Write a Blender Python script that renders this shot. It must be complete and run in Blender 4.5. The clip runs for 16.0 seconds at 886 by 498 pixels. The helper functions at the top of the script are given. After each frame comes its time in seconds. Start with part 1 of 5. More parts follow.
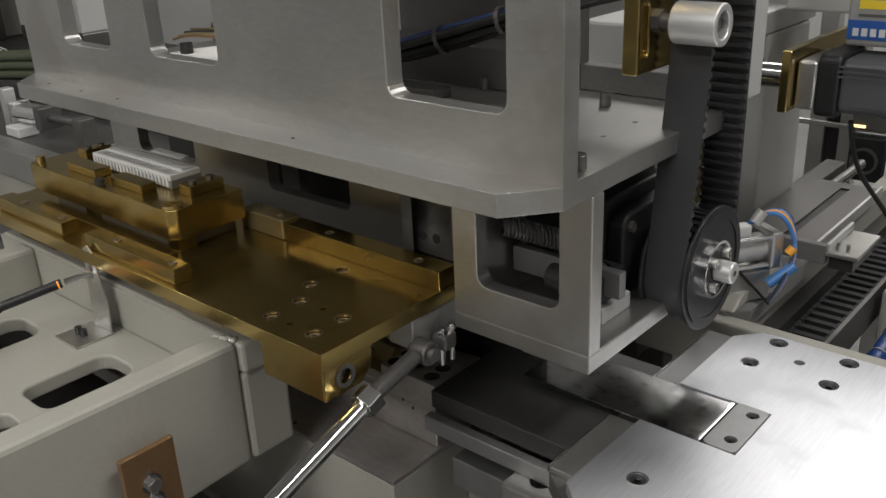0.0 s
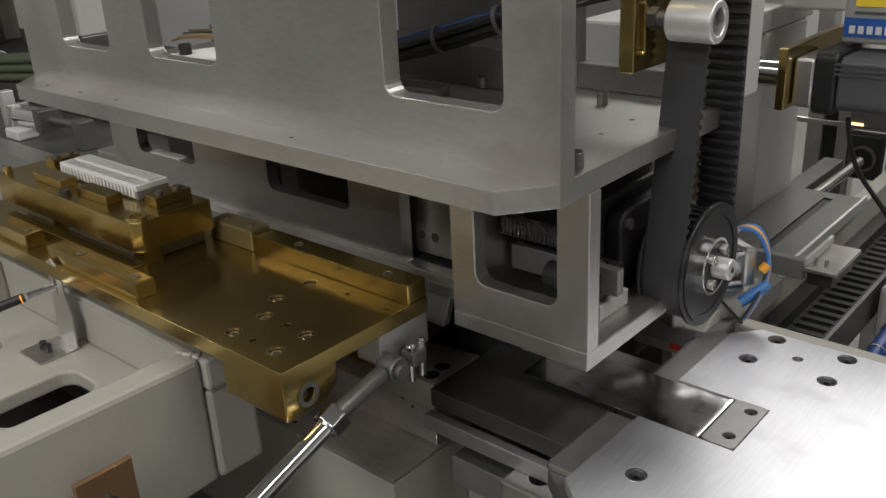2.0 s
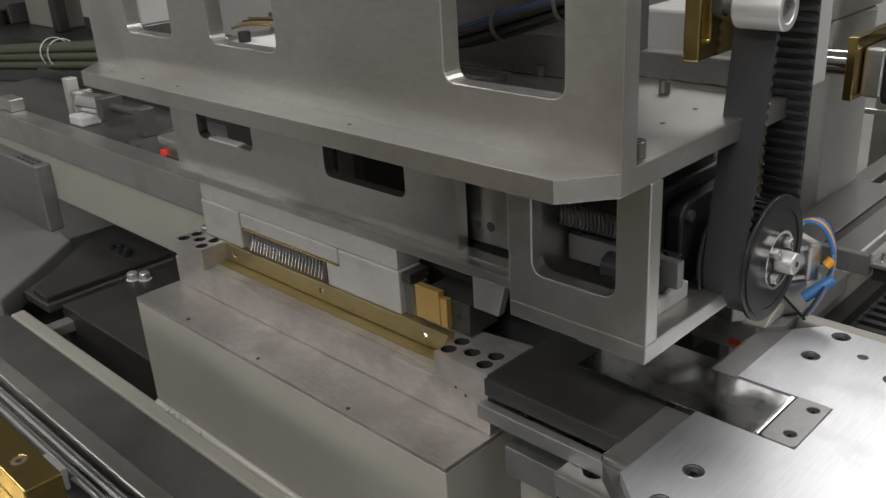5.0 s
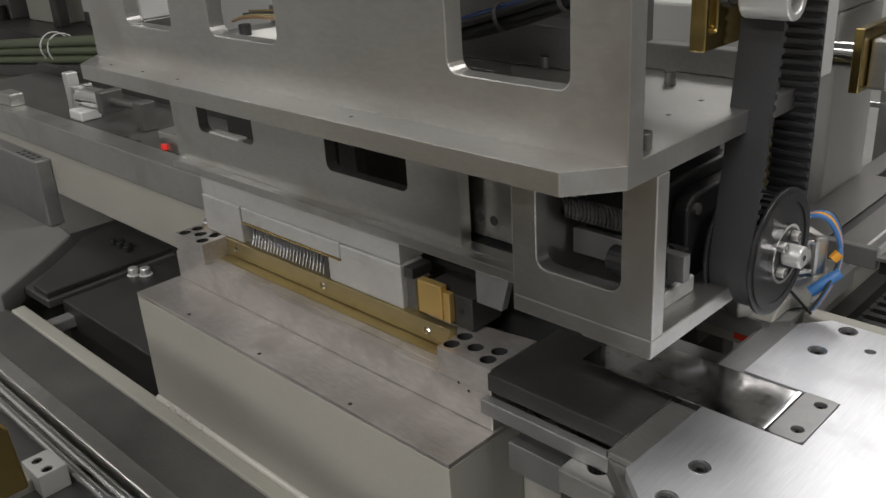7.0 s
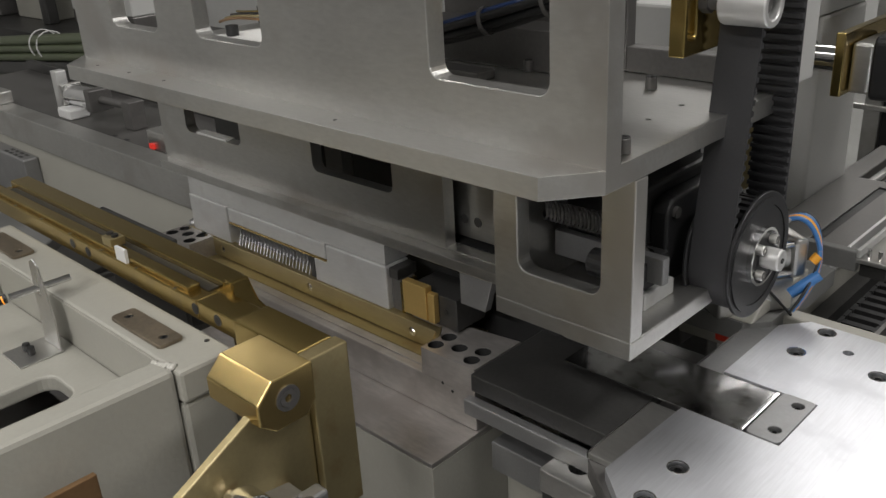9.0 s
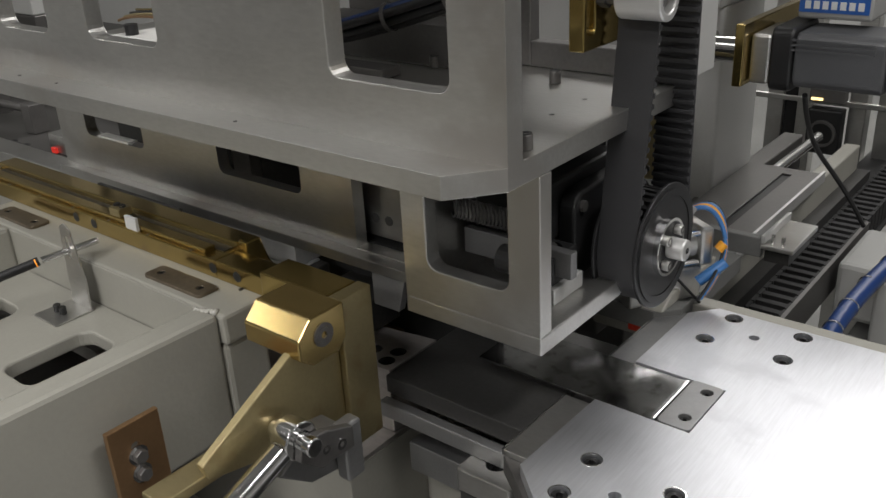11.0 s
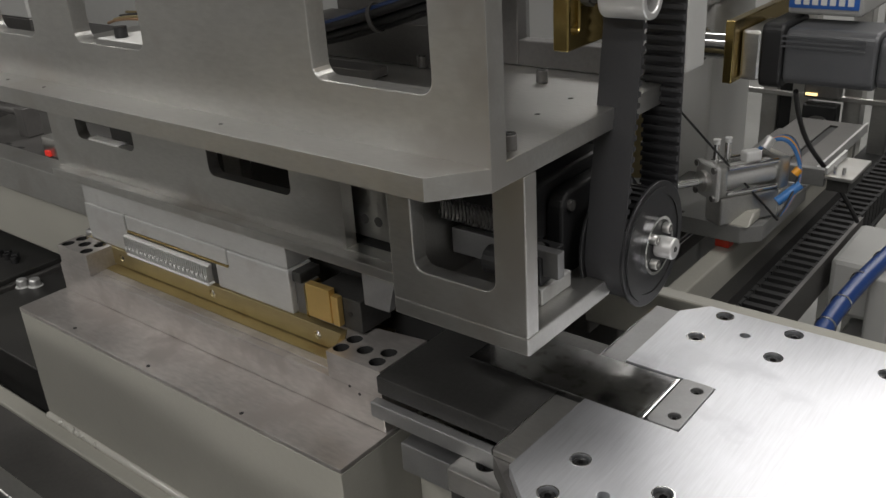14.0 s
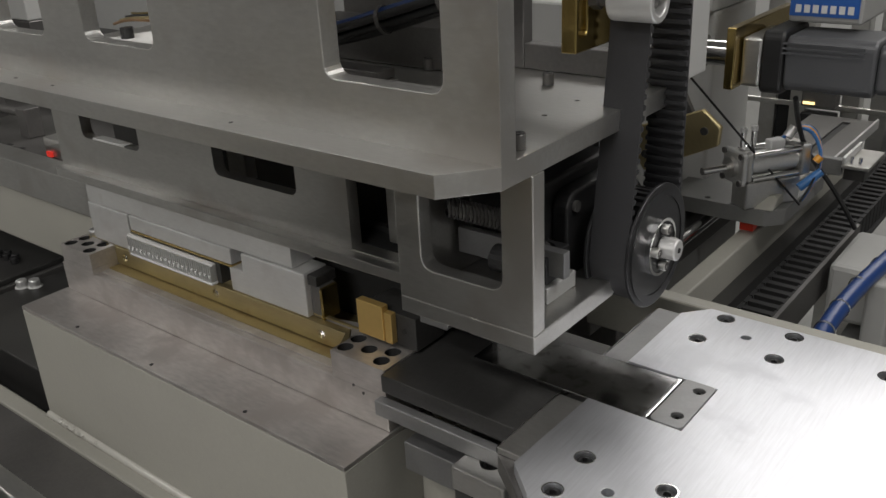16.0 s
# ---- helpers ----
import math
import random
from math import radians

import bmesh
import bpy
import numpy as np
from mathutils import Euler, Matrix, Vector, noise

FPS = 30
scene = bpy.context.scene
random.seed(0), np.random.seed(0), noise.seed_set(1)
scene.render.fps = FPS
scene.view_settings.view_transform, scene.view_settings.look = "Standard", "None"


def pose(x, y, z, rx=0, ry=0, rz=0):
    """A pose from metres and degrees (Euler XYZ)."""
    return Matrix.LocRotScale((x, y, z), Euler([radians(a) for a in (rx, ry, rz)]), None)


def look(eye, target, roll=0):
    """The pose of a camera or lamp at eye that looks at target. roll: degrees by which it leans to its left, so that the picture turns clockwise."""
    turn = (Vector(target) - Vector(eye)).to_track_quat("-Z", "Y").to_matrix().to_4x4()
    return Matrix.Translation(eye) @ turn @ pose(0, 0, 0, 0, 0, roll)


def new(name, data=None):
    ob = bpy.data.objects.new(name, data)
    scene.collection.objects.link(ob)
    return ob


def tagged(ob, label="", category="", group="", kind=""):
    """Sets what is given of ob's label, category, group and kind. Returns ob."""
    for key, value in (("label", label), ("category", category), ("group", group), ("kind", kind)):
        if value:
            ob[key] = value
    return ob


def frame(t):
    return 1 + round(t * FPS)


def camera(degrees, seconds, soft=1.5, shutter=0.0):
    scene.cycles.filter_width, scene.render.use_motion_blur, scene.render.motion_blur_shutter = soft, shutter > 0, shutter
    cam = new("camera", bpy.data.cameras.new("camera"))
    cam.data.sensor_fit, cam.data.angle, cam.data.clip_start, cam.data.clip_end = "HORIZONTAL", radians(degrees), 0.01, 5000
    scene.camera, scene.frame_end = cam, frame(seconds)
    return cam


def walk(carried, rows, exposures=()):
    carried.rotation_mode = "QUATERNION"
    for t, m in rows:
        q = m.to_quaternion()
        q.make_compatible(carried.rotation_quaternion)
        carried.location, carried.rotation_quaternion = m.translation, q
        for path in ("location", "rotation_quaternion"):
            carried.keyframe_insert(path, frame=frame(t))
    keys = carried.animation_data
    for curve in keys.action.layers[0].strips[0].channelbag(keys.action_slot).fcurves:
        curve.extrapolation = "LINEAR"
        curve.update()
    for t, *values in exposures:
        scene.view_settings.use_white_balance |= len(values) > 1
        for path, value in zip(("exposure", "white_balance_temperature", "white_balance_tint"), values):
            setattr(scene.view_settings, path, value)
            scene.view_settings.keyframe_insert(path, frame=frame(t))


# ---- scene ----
cam = camera(53.1, 16.0)
PATH = [
    (0, (0.121, -0.535, 1.238), (-1.114, 0.836, 0.468), -2.7),
    (0.5, (0.121, -0.532, 1.239), (-1.116, 0.835, 0.464), -2.8),
    (1, (0.124, -0.534, 1.237), (-1.113, 0.837, 0.468), -2.9),
    (1.5, (0.123, -0.537, 1.235), (-1.111, 0.839, 0.47), -2.9),
    (2, (0.125, -0.537, 1.236), (-1.111, 0.835, 0.469), -3.0),
    (2.5, (0.122, -0.537, 1.231), (-1.123, 0.826, 0.462), -3.3),
    (3, (0.121, -0.536, 1.235), (-1.151, 0.797, 0.457), -3.5),
    (3.5, (0.121, -0.537, 1.233), (-1.171, 0.779, 0.458), -3.4),
    (4, (0.122, -0.538, 1.236), (-1.194, 0.751, 0.456), -3.5),
    (6.5, (0.11, -0.537, 1.227), (-1.204, 0.751, 0.443), -3.5),
    (7, (0.11, -0.533, 1.227), (-1.205, 0.75, 0.437), -3.6),
    (7.5, (0.109, -0.535, 1.227), (-1.204, 0.75, 0.436), -3.5),
    (8, (0.115, -0.54, 1.23), (-1.198, 0.745, 0.439), -3.5),
    (10.5, (0.124, -0.511, 1.236), (-1.094, 0.848, 0.417), -2.7),
    (11, (0.127, -0.509, 1.235), (-1.047, 0.888, 0.417), -3.1),
    (11.5, (0.133, -0.5, 1.237), (-1.035, 0.899, 0.413), -3.5),
    (12, (0.138, -0.499, 1.237), (-1.026, 0.903, 0.413), -3.6),
    (12.5, (0.14, -0.498, 1.237), (-1.022, 0.906, 0.413), -3.6),
    (13, (0.134, -0.499, 1.235), (-1.018, 0.914, 0.413), -3.4),
    (13.5, (0.133, -0.499, 1.234), (-1.032, 0.905, 0.414), -3.5),
    (14, (0.136, -0.498, 1.236), (-1.039, 0.896, 0.414), -3.7),
    (14.5, (0.132, -0.5, 1.235), (-1.043, 0.894, 0.413), -3.5),
    (15, (0.132, -0.505, 1.234), (-1.043, 0.892, 0.417), -3.3),
    (15.5, (0.135, -0.51, 1.235), (-1.039, 0.89, 0.421), -3.2),
    (16, (0.133, -0.516, 1.232), (-1.035, 0.894, 0.426), -3.0),
]
walk(cam, [(t, look(eye, target, roll)) for t, eye, target, roll in PATH],
     [(0, 0.05, 6400, 11), (4, 0.08, 6400, 11), (7.5, 0.14, 6400, 11), (11, 0.0, 6350, 11), (13.5, -0.06, 6400, 11), (16, -0.08, 6400, 11)])

# ---- light ----
world = bpy.data.worlds.new("hall")
scene.world = world
world.use_nodes = True
world.node_tree.nodes["Background"].inputs[0].default_value = (0.9, 0.95, 1.0, 1)
world.node_tree.nodes["Background"].inputs[1].default_value = 0.05
scene.view_settings.exposure = 0.0


# ---- materials ----
def material(name, base, metal=0.0, rough=0.5, var=0.12, scale=6.0, fine=220.0, bump=0.02, stretch=(1, 1, 1), stain=None, stain_at=0.62, rough_var=0.12, coat=0.0):
    m = bpy.data.materials.new(name)
    m.use_nodes = True
    nt = m.node_tree
    b = nt.nodes["Principled BSDF"]
    tc = nt.nodes.new("ShaderNodeTexCoord")
    mp = nt.nodes.new("ShaderNodeMapping")
    mp.inputs["Scale"].default_value = stretch
    nt.links.new(tc.outputs["Object"], mp.inputs[0])
    big = nt.nodes.new("ShaderNodeTexNoise")
    big.inputs["Scale"].default_value, big.inputs["Detail"].default_value = scale, 6
    nt.links.new(tc.outputs["Object"], big.inputs["Vector"])
    small = nt.nodes.new("ShaderNodeTexNoise")
    small.inputs["Scale"].default_value, small.inputs["Detail"].default_value = fine, 3
    nt.links.new(mp.outputs[0], small.inputs["Vector"])
    ramp = nt.nodes.new("ShaderNodeValToRGB")
    ramp.color_ramp.elements[0].position, ramp.color_ramp.elements[1].position = 0.3, 0.7
    lo, hi = [c * (1 - var) for c in base], [min(1, c * (1 + var)) for c in base]
    ramp.color_ramp.elements[0].color, ramp.color_ramp.elements[1].color = (*lo, 1), (*hi, 1)
    mixv = nt.nodes.new("ShaderNodeMath")
    mixv.operation = "MULTIPLY_ADD"
    mixv.inputs[1].default_value = 0.35
    nt.links.new(small.outputs[0], mixv.inputs[0])
    half = nt.nodes.new("ShaderNodeMath")
    half.operation = "MULTIPLY"
    half.inputs[1].default_value = 0.65
    nt.links.new(big.outputs[0], half.inputs[0])
    nt.links.new(half.outputs[0], mixv.inputs[2])
    nt.links.new(mixv.outputs[0], ramp.inputs[0])
    colour = ramp.outputs[0]
    if stain:
        st = nt.nodes.new("ShaderNodeTexNoise")
        st.inputs["Scale"].default_value, st.inputs["Detail"].default_value = scale * 2.3, 8
        nt.links.new(tc.outputs["Object"], st.inputs["Vector"])
        sr = nt.nodes.new("ShaderNodeValToRGB")
        sr.color_ramp.elements[0].position, sr.color_ramp.elements[1].position = stain_at, stain_at + 0.12
        nt.links.new(st.outputs[0], sr.inputs[0])
        mx = nt.nodes.new("ShaderNodeMix")
        mx.data_type = "RGBA"
        nt.links.new(sr.outputs[0], mx.inputs["Factor"])
        nt.links.new(colour, mx.inputs[6])
        mx.inputs[7].default_value = (*stain, 1)
        colour = mx.outputs[2]
    nt.links.new(colour, b.inputs["Base Color"])
    b.inputs["Metallic"].default_value = metal
    rr = nt.nodes.new("ShaderNodeMapRange")
    rr.inputs["To Min"].default_value, rr.inputs["To Max"].default_value = max(0.03, rough - rough_var), min(1, rough + rough_var)
    nt.links.new(mixv.outputs[0], rr.inputs["Value"])
    nt.links.new(rr.outputs[0], b.inputs["Roughness"])
    b.inputs["Coat Weight"].default_value = coat
    if bump:
        bp = nt.nodes.new("ShaderNodeBump")
        bp.inputs["Strength"].default_value, bp.inputs["Distance"].default_value = bump * 10, 0.001
        nt.links.new(small.outputs[0], bp.inputs["Height"])
        nt.links.new(bp.outputs[0], b.inputs["Normal"])
    return m


def glow(name, colour, strength):
    m = bpy.data.materials.new(name)
    m.use_nodes = True
    b = m.node_tree.nodes["Principled BSDF"]
    b.inputs["Base Color"].default_value = (*colour, 1)
    b.inputs["Emission Color"].default_value = (*colour, 1)
    b.inputs["Emission Strength"].default_value = strength
    return m


ALU = material("satin_aluminium", (0.56, 0.555, 0.535), 0.96, 0.34, 0.14, 4, 260, 0.02, (0.3, 1, 1), (0.495, 0.48, 0.455), 0.55)
ALU_LIGHT = material("milled_aluminium", (0.62, 0.62, 0.61), 0.72, 0.44, 0.10, 12, 300, 0.02, (0.2, 1, 1), (0.58, 0.57, 0.56), 0.56)
STEEL = material("ground_steel", (0.68, 0.69, 0.72), 1.0, 0.47, 0.15, 6, 420, 0.006, (1, 0.06, 1), (0.62, 0.63, 0.66), 0.56)
WORN = material("worn_tool_steel", (0.50, 0.475, 0.455), 0.8, 0.42, 0.25, 7, 200, 0.02, (0.3, 1, 1), (0.43, 0.40, 0.38), 0.5)
DARK = material("blackened_steel", (0.065, 0.064, 0.062), 0.6, 0.38, 0.25, 10, 200, 0.02)
MIDDARK = material("dark_machined_steel", (0.15, 0.145, 0.14), 0.7, 0.42, 0.2, 9, 200, 0.02)
BRASS = material("gold_chromate_plate", (0.45, 0.335, 0.122), 0.97, 0.21, 0.07, 7, 240, 0.002, (0.3, 1, 1), (0.31, 0.235, 0.11), 0.62, 0.02)
BRASS_BRIGHT = material("bright_brass", (0.60, 0.45, 0.19), 0.95, 0.2, 0.06, 12, 240, 0.0, rough_var=0.02)
GOLD_FACE = material("satin_gold_face", (0.72, 0.50, 0.18), 0.8, 0.42, 0.06, 20, 240, 0.004)
RIM = material("bright_screw_rim", (0.78, 0.70, 0.5), 1.0, 0.16, 0.05, 20, 200, 0.0, rough_var=0.03)
BRASS_OLD = material("dull_gold_plate", (0.42, 0.35, 0.19), 0.9, 0.4, 0.12, 12, 240, 0.015, (0.2, 1, 1), (0.36, 0.28, 0.14), 0.58)
COPPER = material("bronze_plate", (0.36, 0.22, 0.115), 0.85, 0.36, 0.14, 12, 220, 0.015)
BRONZE = material("aged_bronze", (0.20, 0.165, 0.12), 0.7, 0.42, 0.3, 30)
CREAM = material("grey_cream_paint", (0.32, 0.312, 0.275), 0.0, 0.42, 0.06, 7, 160, 0.03, (1, 1, 1), (0.285, 0.275, 0.238), 0.7, 0.08)
BEADS = material("glossy_sealant", (0.46, 0.45, 0.41), 0.0, 0.07, 0.05, 20, 90, 0.05)
RUBBER = material("black_rubber_belt", (0.028, 0.028, 0.030), 0.0, 0.55, 0.15, 14, 300, 0.02)
BLACK = material("black_plastic", (0.013, 0.013, 0.0135), 0.0, 0.42, 0.2, 16, 300, 0.015)
PULLEY = material("black_oxide_pulley", (0.045, 0.045, 0.047), 0.7, 0.36, 0.15, 18, 240, 0.01)
CHROME = material("polished_chrome", (0.72, 0.72, 0.72), 1.0, 0.13, 0.05, 20, 200, 0.004, rough_var=0.04)
SCREW = material("black_oxide_screw", (0.03, 0.03, 0.03), 0.6, 0.35, 0.2, 40, 300, 0.01)
WHITE = material("white_moulded_plastic", (0.58, 0.58, 0.57), 0.0, 0.45, 0.05, 20, 200, 0.01)
PAPER_AND_GLINT = material("white_paper_and_glint", (0.8, 0.8, 0.78), 0.0, 0.7, 0.03, 9, 200, 0.01)
MOTOR = material("grey_motor_paint", (0.085, 0.087, 0.092), 0.2, 0.42, 0.1, 9, 260, 0.02)
BLUE = material("blue_hose", (0.008, 0.032, 0.13), 0.0, 0.35, 0.1, 30, 200, 0.01)
ORANGE = material("orange_wire", (0.75, 0.33, 0.02), 0.0, 0.4, 0.1, 30, 200, 0.01)
YELLOW = material("yellow_label", (0.75, 0.55, 0.03), 0.0, 0.5, 0.05, 20, 200, 0.0)
LABEL_BLUE = material("blue_label", (0.02, 0.09, 0.33), 0.0, 0.4, 0.05, 20, 200, 0.0)
RED = material("red_plastic", (0.55, 0.04, 0.02), 0.0, 0.35, 0.1, 20, 200, 0.0)
GREEN = material("green_cable", (0.07, 0.085, 0.045), 0.0, 0.4, 0.15, 20, 200, 0.01)
WHITE_PAINT = material("white_powder_coat", (0.5, 0.5, 0.485), 0.0, 0.4, 0.05, 8, 200, 0.01)
LIGHT_BLUE = material("light_blue_hose", (0.05, 0.17, 0.42), 0.0, 0.3, 0.1, 30, 200, 0.01)
PINSTEEL = material("dull_pin_steel", (0.36, 0.36, 0.37), 0.9, 0.35, 0.2, 40, 300, 0.01)
SHIM = material("polished_sheet_steel", (0.42, 0.42, 0.42), 1.0, 0.14, 0.12, 30, 160, 0.004, (1, 0.4, 1), (0.28, 0.27, 0.26), 0.53)
KEYSTEEL = material("hardened_grey_steel", (0.33, 0.33, 0.33), 0.9, 0.5, 0.12, 30, 300, 0.01)
GREEN_PAINT = material("dark_green_paint", (0.06, 0.07, 0.042), 0.0, 0.4, 0.1, 8, 200, 0.01)
# grey paint of the cart, and painted shade on ribs and stand arm
GREY_PAINT_AND_SHADE = material("grey_paint_and_shade", (0.17, 0.17, 0.165), 0.1, 0.45, 0.12, 9, 200, 0.01)
# chain plastic, and painted shade in bores, gaps and the clamp void
MATT_BLACK = material("matt_black_plastic_and_shade", (0.012, 0.012, 0.012), 0.0, 0.7, 0.2, 16, 300, 0.01)
CONCRETE = material("dark_floor", (0.2, 0.2, 0.19), 0.0, 0.6, 0.2, 3, 60, 0.03)
WALLPAINT = material("hall_wall_paint", (0.28, 0.28, 0.27), 0.0, 0.7, 0.08, 2, 40, 0.02)
# tone chosen for what the head plate reflects
DARK_WALL = material("darkened_reflection_wall", (0.14, 0.14, 0.14), 0.0, 0.7, 0.08, 2, 40, 0.02)
HALL_PAINT = material("pale_hall_paint", (0.42, 0.42, 0.41), 0.0, 0.7, 0.06, 2, 40, 0.02)


# ---- building blocks ----
def thing(name, label, category, group="", at=(0, 0, 0)):
    ob = new(name)
    ob.empty_display_size = 0.02
    ob.location = at
    return tagged(ob, label, category, group)


def finish(bm, name, mat, parent=None, label="", bevel=0.0, smooth=False, kind=""):
    bmesh.ops.recalc_face_normals(bm, faces=bm.faces)
    me = bpy.data.meshes.new(name)
    bm.to_mesh(me)
    bm.free()
    me.materials.append(mat)
    if smooth:
        for p in me.polygons:
            p.use_smooth = True
        me.set_sharp_from_angle(angle=radians(35))
    ob = new(name, me)
    ob.parent = parent
    if bevel:
        md = ob.modifiers.new("edge", "BEVEL")
        md.width, md.segments, md.limit_method, md.angle_limit = bevel * 1.5, 2, "ANGLE", radians(40)
    tagged(ob, label, "", "", kind)
    return ob


def part(name, bm, mat, parent, label="", bevel=0.0, smooth=False):
    return finish(bm, name, mat, parent, label, bevel, smooth)


def box(x0, x1, y0, y1, z0, z1, bm=None):
    bm = bm or bmesh.new()
    m = Matrix.LocRotScale(((x0 + x1) / 2, (y0 + y1) / 2, (z0 + z1) / 2), None, (abs(x1 - x0), abs(y1 - y0), abs(z1 - z0)))
    bmesh.ops.create_cube(bm, size=1, matrix=m)
    return bm


def rect(a0, a1, b0, b1, r=0.0, n=5):
    if r <= 0:
        return [(a0, b0), (a1, b0), (a1, b1), (a0, b1)]
    pts = []
    for ca, cb, s in ((a1 - r, b0 + r, -90), (a1 - r, b1 - r, 0), (a0 + r, b1 - r, 90), (a0 + r, b0 + r, 180)):
        for i in range(n + 1):
            w = radians(s + 90 * i / n)
            pts.append((ca + r * math.cos(w), cb + r * math.sin(w)))
    return pts


def ring(a, b, r, n=20):
    return [(a + r * math.cos(2 * math.pi * i / n), b + r * math.sin(2 * math.pi * i / n)) for i in range(n)]


def slab(outer, holes, lo, hi, axis="z", bm=None):
    """A flat outline with holes, given in the two axes that follow, thick from lo to hi along axis."""
    bm = bm or bmesh.new()
    put = {"z": lambda a, b, c: (a, b, c), "y": lambda a, b, c: (a, c, b), "x": lambda a, b, c: (c, a, b)}[axis]
    edges = []
    for loop in (outer, *holes):
        vs = [bm.verts.new(put(a, b, lo)) for a, b in loop]
        edges += [bm.edges.new((vs[i], vs[(i + 1) % len(vs)])) for i in range(len(vs))]
    made = bmesh.ops.triangle_fill(bm, edges=edges, use_beauty=True, use_dissolve=False)
    faces = [g for g in made["geom"] if isinstance(g, bmesh.types.BMFace)]
    bmesh.ops.dissolve_limit(bm, angle_limit=0.01, verts=list({v for f in faces for v in f.verts}), edges=list({e for f in faces for e in f.edges if len(e.link_faces) == 2}), delimit=set())
    faces = [f for f in bm.faces if all(abs(v.co["xyz".index(axis)] - lo) < 1e-7 for v in f.verts)]
    up = bmesh.ops.extrude_face_region(bm, geom=faces)
    d = Vector(put(0, 0, hi - lo))
    bmesh.ops.translate(bm, vec=d, verts=[g for g in up["geom"] if isinstance(g, bmesh.types.BMVert)])
    return bm


def rod(p, q, r, n=20, bm=None, r2=None):
    bm = bm or bmesh.new()
    p, q = Vector(p), Vector(q)
    m = Matrix.Translation((p + q) / 2) @ (q - p).to_track_quat("Z", "Y").to_matrix().to_4x4()
    bmesh.ops.create_cone(bm, cap_ends=True, segments=n, radius1=r, radius2=r if r2 is None else r2, depth=(q - p).length, matrix=m)
    return bm


def tube(p, q, r, r_in, n=28, bm=None):
    bm = bm or bmesh.new()
    p, q = Vector(p), Vector(q)
    m = (q - p).to_track_quat("Z", "Y").to_matrix()
    L = (q - p).length
    prof = [(r_in, 0), (r, 0), (r, L), (r_in, L)]
    rows = []
    for i in range(n):
        w = 2 * math.pi * i / n
        rows.append([bm.verts.new(p + m @ Vector((a * math.cos(w), a * math.sin(w), b))) for a, b in prof])
    for i in range(n):
        for j in range(4):
            bm.faces.new((rows[i][j], rows[(i + 1) % n][j], rows[(i + 1) % n][(j + 1) % 4], rows[i][(j + 1) % 4]))
    return bm


def cable(points, r, mat, name, parent=None, label=""):
    cu = bpy.data.curves.new(name, "CURVE")
    cu.dimensions, cu.bevel_depth, cu.bevel_resolution, cu.resolution_u = "3D", r, 3, 8
    sp = cu.splines.new("NURBS")
    sp.points.add(len(points) - 1)
    for a, b in zip(sp.points, points):
        a.co = (*b, 1)
    sp.use_endpoint_u, sp.order_u = True, min(4, len(points))
    cu.use_fill_caps = True
    cu.materials.append(mat)
    tmp = bpy.data.objects.new(name, cu)
    scene.collection.objects.link(tmp)
    me = bpy.data.meshes.new_from_object(tmp.evaluated_get(bpy.context.evaluated_depsgraph_get()))
    bpy.data.objects.remove(tmp)
    for p in me.polygons:
        p.use_smooth = True
    me.name = name
    ob = new(name, me)
    ob.parent = parent
    if label:
        tagged(ob, label)
    return ob


HEADS = {}


def screw_mesh(r, mat):
    key = (round(r, 4), mat.name)
    if key not in HEADS:
        bm = slab(ring(0, 0, r, 20), [ring(0, 0, r * 0.52, 6)], -r * 0.9, 0)
        slab(ring(0, 0, r * 0.6, 6), [], -r * 0.95, -r * 0.55, bm=bm)
        me = bpy.data.meshes.new("screw")
        bmesh.ops.recalc_face_normals(bm, faces=bm.faces)
        bm.to_mesh(me)
        bm.free()
        me.materials.append(mat)
        HEADS[key] = me
    return HEADS[key]


def screw(parent, x, y, z, r=0.006, mat=None, turn=None, name="screw"):
    """A socket head whose top lies at the given place and faces up, or along the turn."""
    ob = new(name, screw_mesh(r, mat or SCREW))
    ob.parent = parent
    ob.matrix_basis = Matrix.Translation((x, y, z)) @ (turn or Matrix()) @ pose(0, 0, 0, 0, 0, (x * 7919 + y * 5171) * 1000 % 60)
    return ob


FRONT = pose(0, 0, 0, 90, 0, 0)   # faces -y
RIGHT = pose(0, 0, 0, 0, 90, 0)   # faces +x

# ---- the hall ----
finish(box(-5, 4, -4, 5, -0.1, 0.0), "floor", CONCRETE, kind="structure", label="dark grey concrete workshop floor")
finish(box(-5.1, -5, -4, 5, 0, 3.2), "wall_west", HALL_PAINT, kind="structure", label="plain grey painted hall wall")
finish(box(4, 4.1, -4, 5, 0, 3.2), "wall_east", HALL_PAINT, kind="structure", label="plain grey painted hall wall")
# out of view, darkened to dim reflections in the press head
finish(box(-5, 4, -4.1, -4, 0, 3.2), "wall_south", DARK_WALL, kind="structure", label="unseen hall wall, darkened to dim the head's reflections")
finish(box(-5, 4, 5, 5.1, 0, 3.2), "wall_north", HALL_PAINT, kind="structure", label="plain grey painted hall wall")
finish(box(-5, 4, -4, 5, 3.2, 3.3), "ceiling", HALL_PAINT, kind="structure", label="plain grey hall ceiling")


